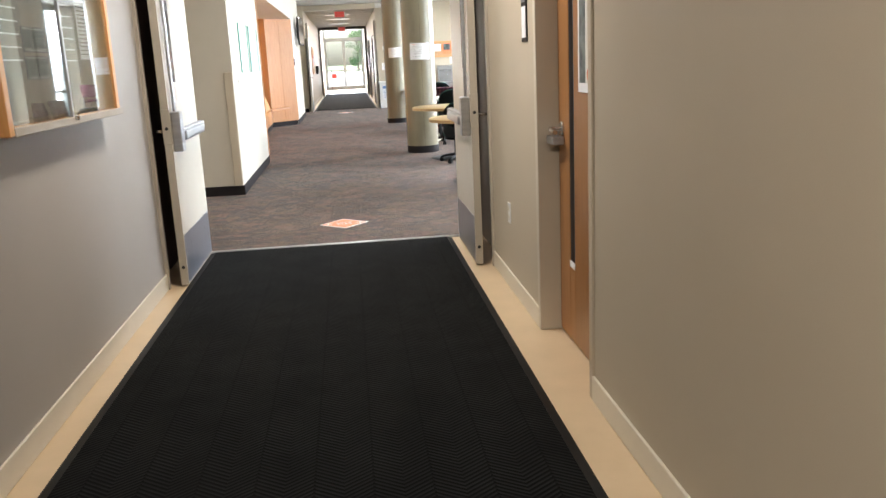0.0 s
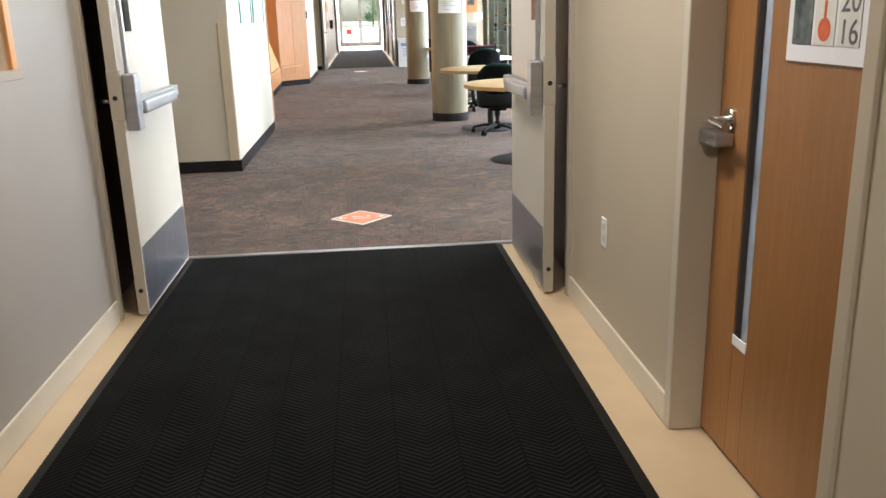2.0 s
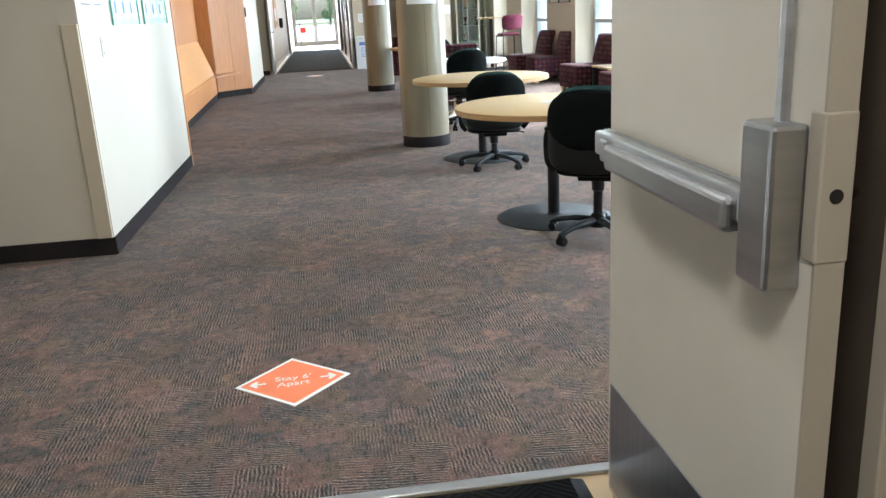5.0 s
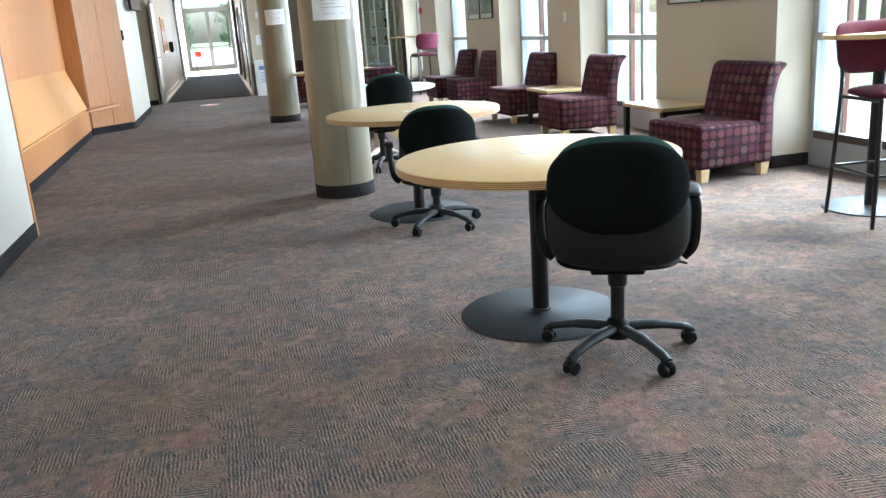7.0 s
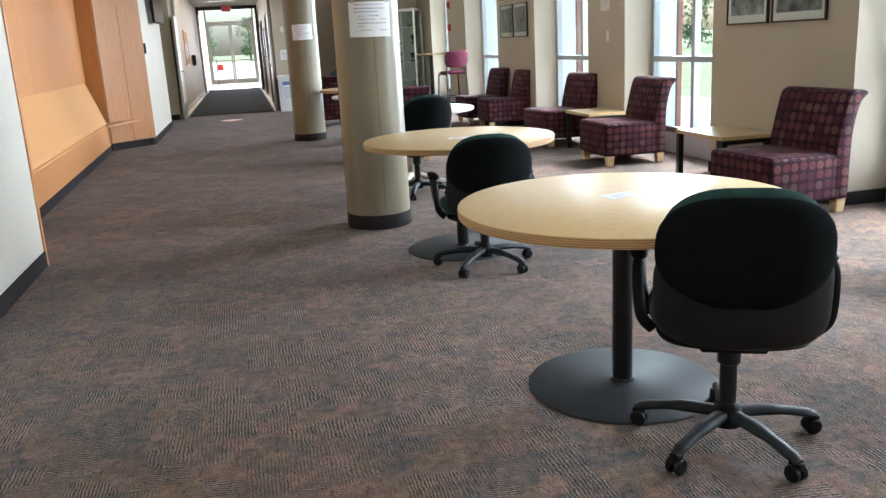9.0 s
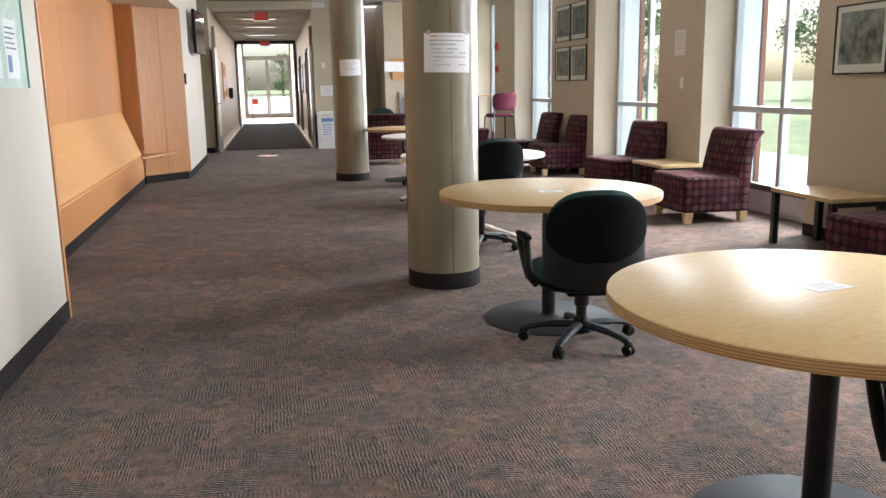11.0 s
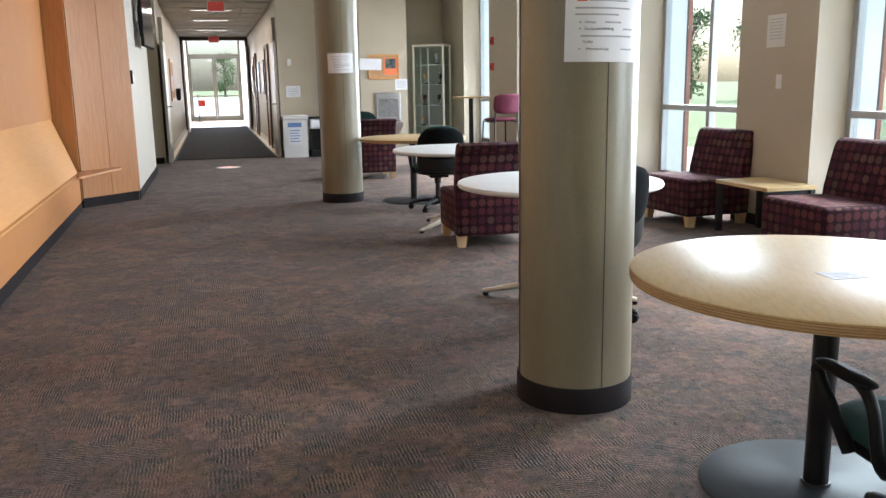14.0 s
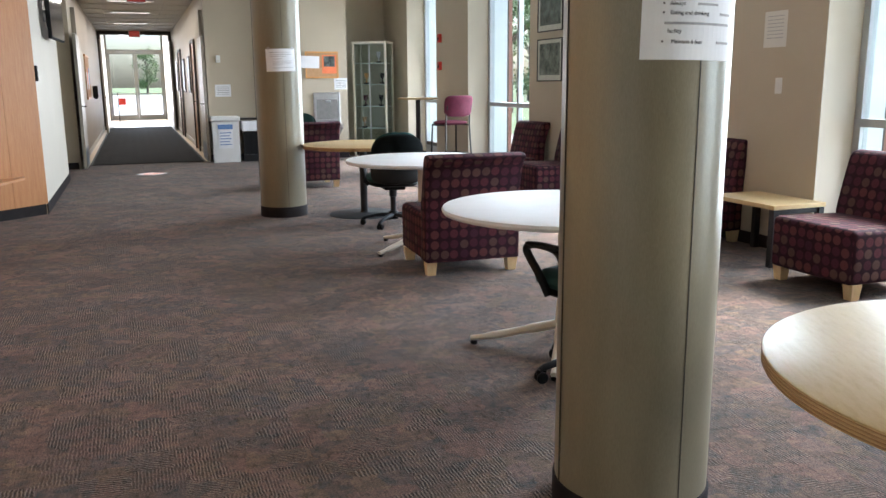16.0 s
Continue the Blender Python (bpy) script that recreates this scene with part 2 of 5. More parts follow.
def glass_material(name, tint=(1, 1, 1), gloss=0.03, most=0.45, least=0.03):
    """Clear pane: straight through, with a mirror share that grows towards grazing."""
    m, t, b = material(name)
    t.nodes.remove(b)
    out = t.nodes["Material Output"]
    tr = node(t, "ShaderNodeBsdfTransparent", Color=rgb(tint))
    gl = node(t, "ShaderNodeBsdfGlossy", Roughness=gloss)
    lw = node(t, "ShaderNodeLayerWeight", Blend=0.5)
    fac = mathn(t, "MULTIPLY_ADD", mathn(t, "POWER", lw.outputs["Facing"], 5.0), most, least)
    mx = t.nodes.new("ShaderNodeMixShader")
    t.links.new(fac, mx.inputs[0])
    t.links.new(tr.outputs[0], mx.inputs[1])
    t.links.new(gl.outputs[0], mx.inputs[2])
    t.links.new(mx.outputs[0], out.inputs[0])
    return m


GLASS = glass_material("window_glass", (0.93, 0.98, 0.97))
CASEGLASS = glass_material("case_glass", (0.93, 0.97, 0.96), 0.02, 1.7, 0.05)
CLEAR = glass_material("clear_acrylic", (0.97, 0.99, 0.98), 0.05, 0.15, 0.01)


def glow(name, colour, power):
    m, t, b = material(name)
    b.inputs["Base Color"].default_value = rgb(colour)
    b.inputs["Emission Color"].default_value = rgb(colour)
    b.inputs["Emission Strength"].default_value = power
    return m


LAMPGLOW = glow("lit_diffuser", (1.0, 0.92, 0.8), 0.22)
EXITGLOW = glow("exit_red", (0.62, 0.09, 0.07), 0.05)


def carpet_material():
    """Loop-pile carpet: small squarish blocks, ribbed along or across or plain, clouded in rose, gold, olive and slate."""
    m, t, b = material("patterned_carpet")
    v = coords(t)
    warp = node(t, "ShaderNodeTexNoise", Scale=13.0, Detail=3.0)
    t.links.new(v, warp.inputs["Vector"])

    def shifted(amount, place):
        n = t.nodes.new("ShaderNodeVectorMath")
        n.operation = "MULTIPLY_ADD"
        t.links.new(warp.outputs["Color"], n.inputs[0])
        n.inputs[1].default_value = (amount, amount, 0)
        mp = t.nodes.new("ShaderNodeMapping")
        mp.inputs["Location"].default_value = place
        t.links.new(v, mp.inputs[0])
        t.links.new(mp.outputs[0], n.inputs[2])
        return n.outputs[0]

    def cells(scale, rnd, vec):
        n = node(t, "ShaderNodeTexVoronoi", dim="2D", Scale=scale, Randomness=rnd)
        n.distance = "CHEBYCHEV"
        t.links.new(vec, n.inputs["Vector"])
        q = t.nodes.new("ShaderNodeSeparateColor")
        t.links.new(n.outputs["Color"], q.inputs[0])
        return q.outputs

    c1 = cells(6.6, 0.66, shifted(0.05, (0, 0, 0)))
    c2 = cells(10.0, 0.8, shifted(0.07, (3.37, 1.91, 0)))
    c3 = cells(3.2, 0.8, shifted(0.10, (7.1, 5.3, 0)))
    # yarn colours: block tone, small clouds, broad drift
    col = ramp(t, c2[0], ((0.0, (0.120, 0.084, 0.064)), (0.18, (0.195, 0.104, 0.082)), (0.34, (0.072, 0.074, 0.080)), (0.50, (0.160, 0.112, 0.068)), (0.66, (0.090, 0.074, 0.066)), (0.80, (0.200, 0.122, 0.104)), (0.92, (0.060, 0.068, 0.070))), True)
    cloud = node(t, "ShaderNodeTexNoise", Scale=21.0, Detail=4.0, Roughness=0.62)
    t.links.new(v, cloud.inputs["Vector"])
    hue = t.nodes.new("ShaderNodeSeparateColor")
    t.links.new(cloud.outputs["Color"], hue.inputs[0])
    tint = ramp(t, hue.outputs[0], ((0.34, (0.052, 0.060, 0.068)), (0.45, (0.112, 0.088, 0.070)), (0.55, (0.170, 0.106, 0.088)), (0.66, (0.235, 0.158, 0.098))))
    col = mixc(t, 0.55, col, tint)
    drift = ramp(t, c3[1], ((0.0, (0.82, 0.80, 0.80)), (0.3, (1.06, 1.0, 0.96)), (0.6, (0.92, 0.94, 0.96)), (0.8, (1.14, 1.08, 1.04))), True)
    col = mixc(t, 0.7, col, drift, "MULTIPLY")
    # ribs, one way or the other inside each block
    xyz = t.nodes.new("ShaderNodeSeparateXYZ")
    t.links.new(v, xyz.inputs[0])
    wob = node(t, "ShaderNodeTexNoise", Scale=26.0, Detail=3.0)
    t.links.new(v, wob.inputs["Vector"])
    w8 = mathn(t, "MULTIPLY", wob.outputs["Fac"], 8.0)
    jump = mathn(t, "MULTIPLY", c1[0], 40.0)
    px = mathn(t, "ADD", mathn(t, "ADD", mathn(t, "MULTIPLY", xyz.outputs[0], mathn(t, "MULTIPLY_ADD", c1[0], 150.0, 430.0)), w8), jump)
    py = mathn(t, "ADD", mathn(t, "ADD", mathn(t, "MULTIPLY", xyz.outputs[1], mathn(t, "MULTIPLY_ADD", c1[0], 150.0, 410.0)), w8), mathn(t, "MULTIPLY", xyz.outputs[0], 60.0))
    along = mathn(t, "GREATER_THAN", c1[1], 0.74)
    ph = mathn(t, "ADD", mathn(t, "MULTIPLY", px, mathn(t, "SUBTRACT", 1.0, along)), mathn(t, "MULTIPLY", py, along))
    rib = mathn(t, "MULTIPLY_ADD", mathn(t, "SINE", ph), 0.5, 0.5)
    amount = ramp(t, c1[2], ((0.0, (0.06, 0.06, 0.06)), (0.26, (0.55, 0.55, 0.55)), (0.5, (1.0, 1.0, 1.0))), True)
    patchy = ramp(t, hue.outputs[1], ((0.36, (0.15, 0.15, 0.15)), (0.52, (1, 1, 1))))
    broken = ramp(t, noise_at(t, v, 55, 3, 0.6), ((0.38, (0.2, 0.2, 0.2)), (0.56, (1, 1, 1))))
    amt = mathn(t, "MULTIPLY", mathn(t, "MULTIPLY", amount, patchy), broken)
    hi = mathn(t, "MULTIPLY", mathn(t, "POWER", rib, 1.3), amt)
    lo = mathn(t, "MULTIPLY", mathn(t, "POWER", mathn(t, "SUBTRACT", 1.0, rib), 1.2), amt)
    col = mixc(t, mathn(t, "MULTIPLY", hi, 0.42), col, (0.36, 0.31, 0.26))
    col = mixc(t, mathn(t, "MULTIPLY", lo, 0.95), col, (0.014, 0.014, 0.017))
    speck = noise_at(t, v, 130, 3, 0.7)
    col = mixc(t, 0.55, col, ramp(t, speck, ((0.3, (0.2, 0.2, 0.22)), (0.7, (1.8, 1.78, 1.78)))), "MULTIPLY")
    # dark flecks where loops are missing
    fleck = ramp(t, noise_at(t, coords(t, (1.0, 0.3, 1.0)), 60, 2, 0.5), ((0.58, (1, 1, 1)), (0.66, (0.18, 0.18, 0.2))))
    col = mixc(t, 0.45, col, fleck, "MULTIPLY")
    big = noise_at(t, v, 0.8, 3)
    col = mixc(t, 0.4, col, ramp(t, big, ((0.3, (0.80, 0.80, 0.82)), (0.7, (1.18, 1.16, 1.14)))), "MULTIPLY")
    calm = t.nodes.new("ShaderNodeHueSaturation")
    calm.inputs["Saturation"].default_value = 0.90
    calm.inputs["Value"].default_value = 0.97
    t.links.new(col, calm.inputs["Color"])
    t.links.new(calm.outputs[0], b.inputs["Base Color"])
    b.inputs["Roughness"].default_value = 0.95
    b.inputs["Specular IOR Level"].default_value = 0.15
    b.inputs["Sheen Weight"].default_value = 0.03
    b.inputs["Sheen Roughness"].default_value = 0.5
    h = mathn(t, "ADD", hi, mathn(t, "MULTIPLY", speck, 0.7))
    bumped(t, b, h, 0.8, 0.004)
    return m


def mat_material(name, groove, crest):
    """Black ribbed entrance mat, the ribs slanting both ways in strips."""
    m, t, b = material(name)
    v = coords(t)
    s = t.nodes.new("ShaderNodeSeparateXYZ")
    t.links.new(v, s.inputs[0])
    fold = mathn(t, "PINGPONG", s.outputs[0], 0.098)
    ph = mathn(t, "ADD", mathn(t, "MULTIPLY", s.outputs[1], 262.0), mathn(t, "MULTIPLY", fold, 262.0 * 0.75))
    rib = mathn(t, "MULTIPLY_ADD", mathn(t, "SINE", ph), 0.5, 0.5)
    dust = noise_at(t, v, 2.2, 4)
    worn = ramp(t, noise_at(t, v, 4.0, 3), ((0.35, (0.45, 0.45, 0.45)), (0.62, (1, 1, 1))))
    lift = mathn(t, "MULTIPLY", mathn(t, "POWER", rib, 2.0), worn)
    lint = noise_at(t, v, 300, 2)
    col = mixc(t, lift, groove, crest)
    seam = mathn(t, "LESS_THAN", fold, 0.004)
    col = mixc(t, mathn(t, "MULTIPLY", seam, 0.7), col, groove)
    col = mixc(t, 0.5, col, ramp(t, dust, ((0.3, (0.7, 0.7, 0.7)), (0.7, (1.4, 1.4, 1.4)))), "MULTIPLY")
    col = mixc(t, 0.5, col, ramp(t, lint, ((0.35, (0.5, 0.5, 0.5)), (0.7, (1.6, 1.6, 1.6)))), "MULTIPLY")
    t.links.new(col, b.inputs["Base Color"])
    b.inputs["Roughness"].default_value = 0.9
    b.inputs["Specular IOR Level"].default_value = 0.08
    bumped(t, b, rib, 0.3, 0.004)
    return m


def fabric_material():
    """Dark plum upholstery with a regular net of dots in rust, rose and tan."""
    m, t, b = material("dotted_plum_upholstery")
    v = coords(t, kind="UV")
    vo = node(t, "ShaderNodeTexVoronoi", dim="2D", Scale=14.0, Randomness=0.10)
    t.links.new(v, vo.inputs["Vector"])
    dot = ramp(t, vo.outputs["Distance"], ((0.37, (1, 1, 1)), (0.47, (0, 0, 0))))
    sep = t.nodes.new("ShaderNodeSeparateColor")
    t.links.new(vo.outputs["Color"], sep.inputs[0])
    hue = ramp(t, sep.outputs[0], ((0.0, (0.115, 0.027, 0.036)), (0.25, (0.080, 0.017, 0.030)), (0.45, (0.140, 0.045, 0.042)), (0.65, (0.115, 0.064, 0.050)), (0.82, (0.062, 0.016, 0.030)), (0.93, (0.140, 0.076, 0.060))), True)
    weave = noise_at(t, coords(t, kind="UV"), 500, 2)
    ground = mixc(t, noise_at(t, v, 14, 2), (0.018, 0.0045, 0.010), (0.030, 0.0075, 0.015))
    col = mixc(t, mathn(t, "MULTIPLY", dot, 0.72), ground, hue)
    col = mixc(t, 0.6, col, ramp(t, weave, ((0.3, (0.6, 0.6, 0.6)), (0.7, (1.4, 1.4, 1.4)))), "MULTIPLY")
    t.links.new(col, b.inputs["Base Color"])
    b.inputs["Roughness"].default_value = 0.85
    b.inputs["Specular IOR Level"].default_value = 0.25
    bumped(t, b, weave, 0.4, 0.001)
    return m


CARPET, FABRIC = carpet_material(), fabric_material()
MATRIB = mat_material("black_chevron_mat", (0.0010, 0.0010, 0.0011), (0.016, 0.0165, 0.016))
RUNNER = mat_material("charcoal_runner", (0.008, 0.007, 0.006), (0.045, 0.040, 0.034))


# ---- mesh helpers ----
def finish(bm, smooth=False):
    """Metre-true box mapping, and shading."""
    bm.normal_update()
    uv = bm.loops.layers.uv.verify()
    for f in bm.faces:
        n = f.normal
        k = max(range(3), key=lambda i: abs(n[i]))
        a, c = ((1, 2), (0, 2), (0, 1))[k]
        for lp in f.loops:
            lp[uv].uv = (lp.vert.co[a], lp.vert.co[c])
        f.smooth = smooth
    return bm


def to_mesh(name, bm, mat, smooth=False):
    finish(bm, smooth)
    me = bpy.data.meshes.new(name)
    bm.to_mesh(me)
    bm.free()
    me.materials.append(mat)
    if smooth:
        me.set_sharp_from_angle(angle=radians(40))
    return me


def part(name, bm, mat, parent, label="", smooth=False):
    ob = new(name, to_mesh(name, bm, mat, smooth))
    ob.parent = parent
    return tagged(ob, label)


def solid(name, bm, mat, label, category, kind="", group="", smooth=False):
    return tagged(new(name, to_mesh(name, bm, mat, smooth)), label, category, group, kind)


def thing(name, label, category, m=None, group="", kind=""):
    ob = new(name)
    ob.empty_display_size = 0.1
    if m is not None:
        ob.matrix_basis = m
    return tagged(ob, label, category, group, kind)


def box(x0, y0, z0, x1, y1, z1, bevel=0.0, seg=2, bm=None):
    own = bmesh.new()
    bmesh.ops.create_cube(own, size=1)
    bmesh.ops.transform(own, matrix=Matrix.Translation(((x0 + x1) / 2, (y0 + y1) / 2, (z0 + z1) / 2)) @ Matrix.Diagonal((abs(x1 - x0), abs(y1 - y0), abs(z1 - z0), 1)), verts=own.verts)
    if bevel:
        bmesh.ops.bevel(own, geom=own.edges[:], offset=bevel, segments=seg, profile=0.5, affect="EDGES")
    return join(bm, own) if bm else own


def join(bm, other):
    me = bpy.data.meshes.new("tmp")
    other.to_mesh(me)
    other.free()
    bm.from_mesh(me)
    bpy.data.meshes.remove(me)
    return bm


def moved(bm, m):
    bmesh.ops.transform(bm, matrix=m, verts=bm.verts)
    return bm


def lathe(profile, seg=32, at=(0, 0)):
    """Closed solid of revolution about z from (radius, z) pairs, bottom to top."""
    bm = bmesh.new()
    rings = []
    for r, z in profile:
        rings.append([bm.verts.new((at[0] + r * math.cos(2 * math.pi * i / seg), at[1] + r * math.sin(2 * math.pi * i / seg), z)) for i in range(seg)])
    for a, b in zip(rings, rings[1:]):
        for i in range(seg):
            j = (i + 1) % seg
            bm.faces.new((a[i], a[j], b[j], b[i]))
    bm.faces.new(list(reversed(rings[0])))
    bm.faces.new(rings[-1])
    return bm


def prism(pts, lo, hi, axis="z"):
    """A polygon drawn in the other two axes, pushed from lo to hi along one."""
    bm = bmesh.new()
    put = {"z": lambda p, h: (p[0], p[1], h), "y": lambda p, h: (p[0], h, p[1]), "x": lambda p, h: (h, p[0], p[1])}[axis]
    a = [bm.verts.new(put(p, lo)) for p in pts]
    b = [bm.verts.new(put(p, hi)) for p in pts]
    bm.faces.new(a)
    bm.faces.new(list(reversed(b)))
    for i in range(len(pts)):
        j = (i + 1) % len(pts)
        bm.faces.new((a[i], b[i], b[j], a[j]))
    bmesh.ops.recalc_face_normals(bm, faces=bm.faces[:])
    return bm


def tube(points, radius, seg=8, flat=1.0, bm=None):
    """A round or flattened bar through points; radius may be one for each point."""
    bm = bm or bmesh.new()
    pts = [Vector(p) for p in points]
    rad = radius if isinstance(radius, (list, tuple)) else [radius] * len(pts)
    rings, side = [], None
    for i, p in enumerate(pts):
        d = (pts[min(i + 1, len(pts) - 1)] - pts[max(i - 1, 0)]).normalized()
        if side is None:
            side = d.cross(Vector((0, 0, 1)) if abs(d.z) < 0.9 else Vector((1, 0, 0))).normalized()
        side = (side - d * side.dot(d)).normalized()
        up = side.cross(d).normalized()
        rings.append([bm.verts.new(p + rad[i] * (math.cos(2 * math.pi * k / seg) * side + flat * math.sin(2 * math.pi * k / seg) * up)) for k in range(seg)])
    for a, b in zip(rings, rings[1:]):
        for k in range(seg):
            j = (k + 1) % seg
            bm.faces.new((a[k], a[j], b[j], b[k]))
    bm.faces.new(list(reversed(rings[0])))
    bm.faces.new(rings[-1])
    bmesh.ops.recalc_face_normals(bm, faces=bm.faces[:])
    return bm


def arc(points, steps=6):
    """Smooth run through the points (Catmull-Rom)."""
    p = [Vector(q) for q in points]
    p = [2 * p[0] - p[1]] + p + [2 * p[-1] - p[-2]]
    out = []
    for i in range(1, len(p) - 2):
        for s in range(steps):
            u = s / steps
            out.append(0.5 * ((2 * p[i]) + (p[i + 1] - p[i - 1]) * u + (2 * p[i - 1] - 5 * p[i] + 4 * p[i + 1] - p[i + 2]) * u * u + (3 * p[i] - p[i - 1] - 3 * p[i + 1] + p[i + 2]) * u ** 3))
    return out + [p[-2]]


def words(name, text, m, size, mat, parent=None, label=""):
    """Lettering in the built-in font, as a thin mesh."""
    cu = bpy.data.curves.new(name, "FONT")
    cu.body, cu.size, cu.extrude, cu.align_x, cu.align_y = text, size, 0.0004, "CENTER", "CENTER"
    tmp = bpy.data.objects.new("tmp_text", cu)
    scene.collection.objects.link(tmp)
    bpy.context.view_layer.update()
    me = bpy.data.meshes.new_from_object(tmp.evaluated_get(bpy.context.evaluated_depsgraph_get()))
    bpy.data.objects.remove(tmp)
    me.transform(m)
    me.materials.clear()
    me.materials.append(mat)
    ob = new(name, me)
    ob.parent = parent
    return tagged(ob, label)

# ---- structure ----
S = "structure"


def wall(name, x0, y0, x1, y1, mat=None, z0=0.0, z1=3.05, label="beige painted wall"):
    return solid(name, box(x0, y0, z0, x1, y1, z1), mat or WALL, label, "wall", S)


solid("ground", box(-600, -600, -0.5, 600, 600, -0.14), GRASS, "mown green lawn round the building", "ground", S)
solid("pavement", box(5.555, -1.783, -0.139, 9.6, 66, -0.09), ASPHALT, "pale concrete walk beside the windows", "pavement", S)
solid("pavement_north", box(-30, 44.3, -0.139, 5.55, 144, -0.09), ASPHALT, "pale concrete apron outside the glass doors", "pavement", S)
solid("floor", box(-3.7, 5, -0.12, 4.96, 24.3, 0.0), CARPET, "brown and slate patterned loop carpet", "carpet", S)
solid("floor_corridor", box(-1.35, -4.012, -0.12, 1.45, 5, -0.001), VINYL, "tan sheet vinyl corridor floor", "floor", S)
solid("floor_far_corridor", box(-1.2, 24.3, -0.12, 4.96, 44.3, -0.001), VINYL, "pale sheet floor of the far corridor", "floor", S)
solid("ceiling_corridor", box(-1.35, -4.012, 2.75, 1.45, 5, 2.9), CEIL, "pale corridor ceiling", "ceiling", S)


def tiled_ceiling(name, x0, y0, x1, y1, z):
    bm = box(x0, y0, z + 0.012, x1, y1, z + 0.12)
    for i in range(int((x1 - x0) / 0.61) + 2):
        x = min(x0 + i * 0.61, x1 - 0.013)
        box(x - 0.012, y0, z, x + 0.012, y1, z + 0.012, bm=bm)
    for i in range(int((y1 - y0) / 1.22) + 1):
        y = y0 + i * 1.22
        box(x0, y, z + 0.002, x1, y + 0.024, z + 0.012, bm=bm)
    return solid(name, bm, CEIL, "white ceiling tiles in a metal grid", "ceiling", S)


tiled_ceiling("ceiling", -3.7, 5.096, 4.96, 25.003, 3.05)
tiled_ceiling("ceiling_far_corridor", -1.2, 24.014, 1.4, 36.4, 2.93)
tiled_ceiling("ceiling_lobby", -1.2, 36.55, 1.4, 44.2, 3.4)
wall("wall_over_far_frame", -1.2, 36.4, 1.4, 36.55, z0=2.93, z1=3.52)

# near corridor
wall("wall_west", -1.25, -4.012, -1.045, 3.992, WALL_GREY, z1=2.75, label="grey-beige painted corridor wall")
wall("wall_east", 1.1, -4.012, 1.32, 1.734, z1=2.75)
wall("wall_east_middle", 1.1, 2.674, 1.32, 3.992, z1=2.75)
wall("wall_over_door", 1.1, 1.734, 1.32, 2.674, z0=2.16, z1=2.75)
wall("wall_south", -1.25, -4.157, 1.32, -4.012, z1=2.75)
wall("wall_room_beyond", 1.33, 1.609, 1.45, 2.771, WALL_LIT, label="pale wall behind the wooden door", z1=2.3)
wall("wall_pocket_west", -1.32, 3.992, -1.14, 5, POCKET, z1=2.75, label="brown steel panel behind the open door")
wall("wall_pocket_east", 1.17, 3.992, 1.35, 5, POCKET, z1=2.75, label="brown steel panel behind the open door")
wall("wall_over_double_door", -1, 5, 1.16, 5.116, z0=2.2)
wall("wall_lounge_southwest", -3.7, 5, -1, 5.116)
wall("wall_lounge_southeast", 1.16, 5, 4.563, 5.116)

# lounge west side
wall("wall_lounge_west", -3.82, 5, -3.7, 7.935)
# Block, soffit and northwest wall wear the beige that is paled as window-lit.
wall("wall_block", -3.82, 7.935, -1.023, 10.97, WALL_LIT, label="beige wall block with notices, coloured as window-lit")
wall("wall_soffit", -2.3, 10.97, -1.023, 18.69, WALL_LIT, z0=2.42, label="soffit over the wooden bench, coloured as window-lit")
wall("wall_behind_bench", -2.45, 10.97, -2.3, 21.997)
wall("wall_northwest", -1.25, 18.69, -1.035, 21.997, WALL_LIT, label="off-white painted wall")
wall("wall_niche_side", -2.45, 21.997, -2.3, 23.861)
wall("wall_niche_back", -2.3, 23.73, -0.97, 23.861)
wall("wall_far_west", -1.15, 23.861, -0.97, 36.475, z1=2.93)
wall("wall_lobby_west", -1.15, 36.475, -0.97, 44.3, z1=3.4)
wall("wall_far_east", 1.13, 24.45, 1.3, 36.475, z1=2.93)
wall("wall_lobby_east", 1.13, 36.475, 1.3, 44.3, z1=3.4)
wall("wall_north", 1.13, 24.30, 2.05, 24.45)
wall("wall_north_niche_side", 1.95, 24.45, 2.05, 25.395)
wall("wall_north_niche", 2.05, 25.297, 2.62, 25.395)
wall("wall_north_pier", 2.62, 23.911, 3.532, 25.395)
wall("wall_north_recess", 3.532, 25.003, 4.563, 25.101)
wall("wall_over_far_corridor", -0.97, 23.861, 1.13, 24.014, z0=2.90)
for n, (x0, y0, x1, y1, mt) in enumerate([
        (-1.045, -4.012, -1.033, 3.992, BASE_LIGHT), (1.088, -4.012, 1.1, 1.734, BASE_LIGHT), (1.088, 2.674, 1.1, 3.992, BASE_LIGHT),
        (-3.7, 7.923, -1.011, 7.935, BASE_DARK), (-1.023, 7.935, -1.011, 10.97, BASE_DARK), (-1.035, 18.69, -1.023, 21.997, BASE_DARK),
        (-2.3, 23.72, -1, 23.73, BASE_DARK), (1.13, 24.288, 2.05, 24.30, BASE_DARK), (2.62, 23.899, 3.532, 23.911, BASE_DARK),
        (-0.97, 23.911, -0.958, 44.2, BASE_LIGHT), (1.118, 24.219, 1.13, 44.2, BASE_LIGHT)]):
    solid("baseboard", box(x0, y0, 0.0, x1, y1, 0.105, 0.003, 1), mt, "cream vinyl wall base" if mt is BASE_LIGHT else "dark brown rubber wall base", "baseboard", S)

# pale corner guard on the block
solid("corner_guard", box(-1.115, 7.911, 0.105, -1.026, 7.933, 1.33, 0.004), WALL, "tan raised guard panel at a wall corner", "guard", S)

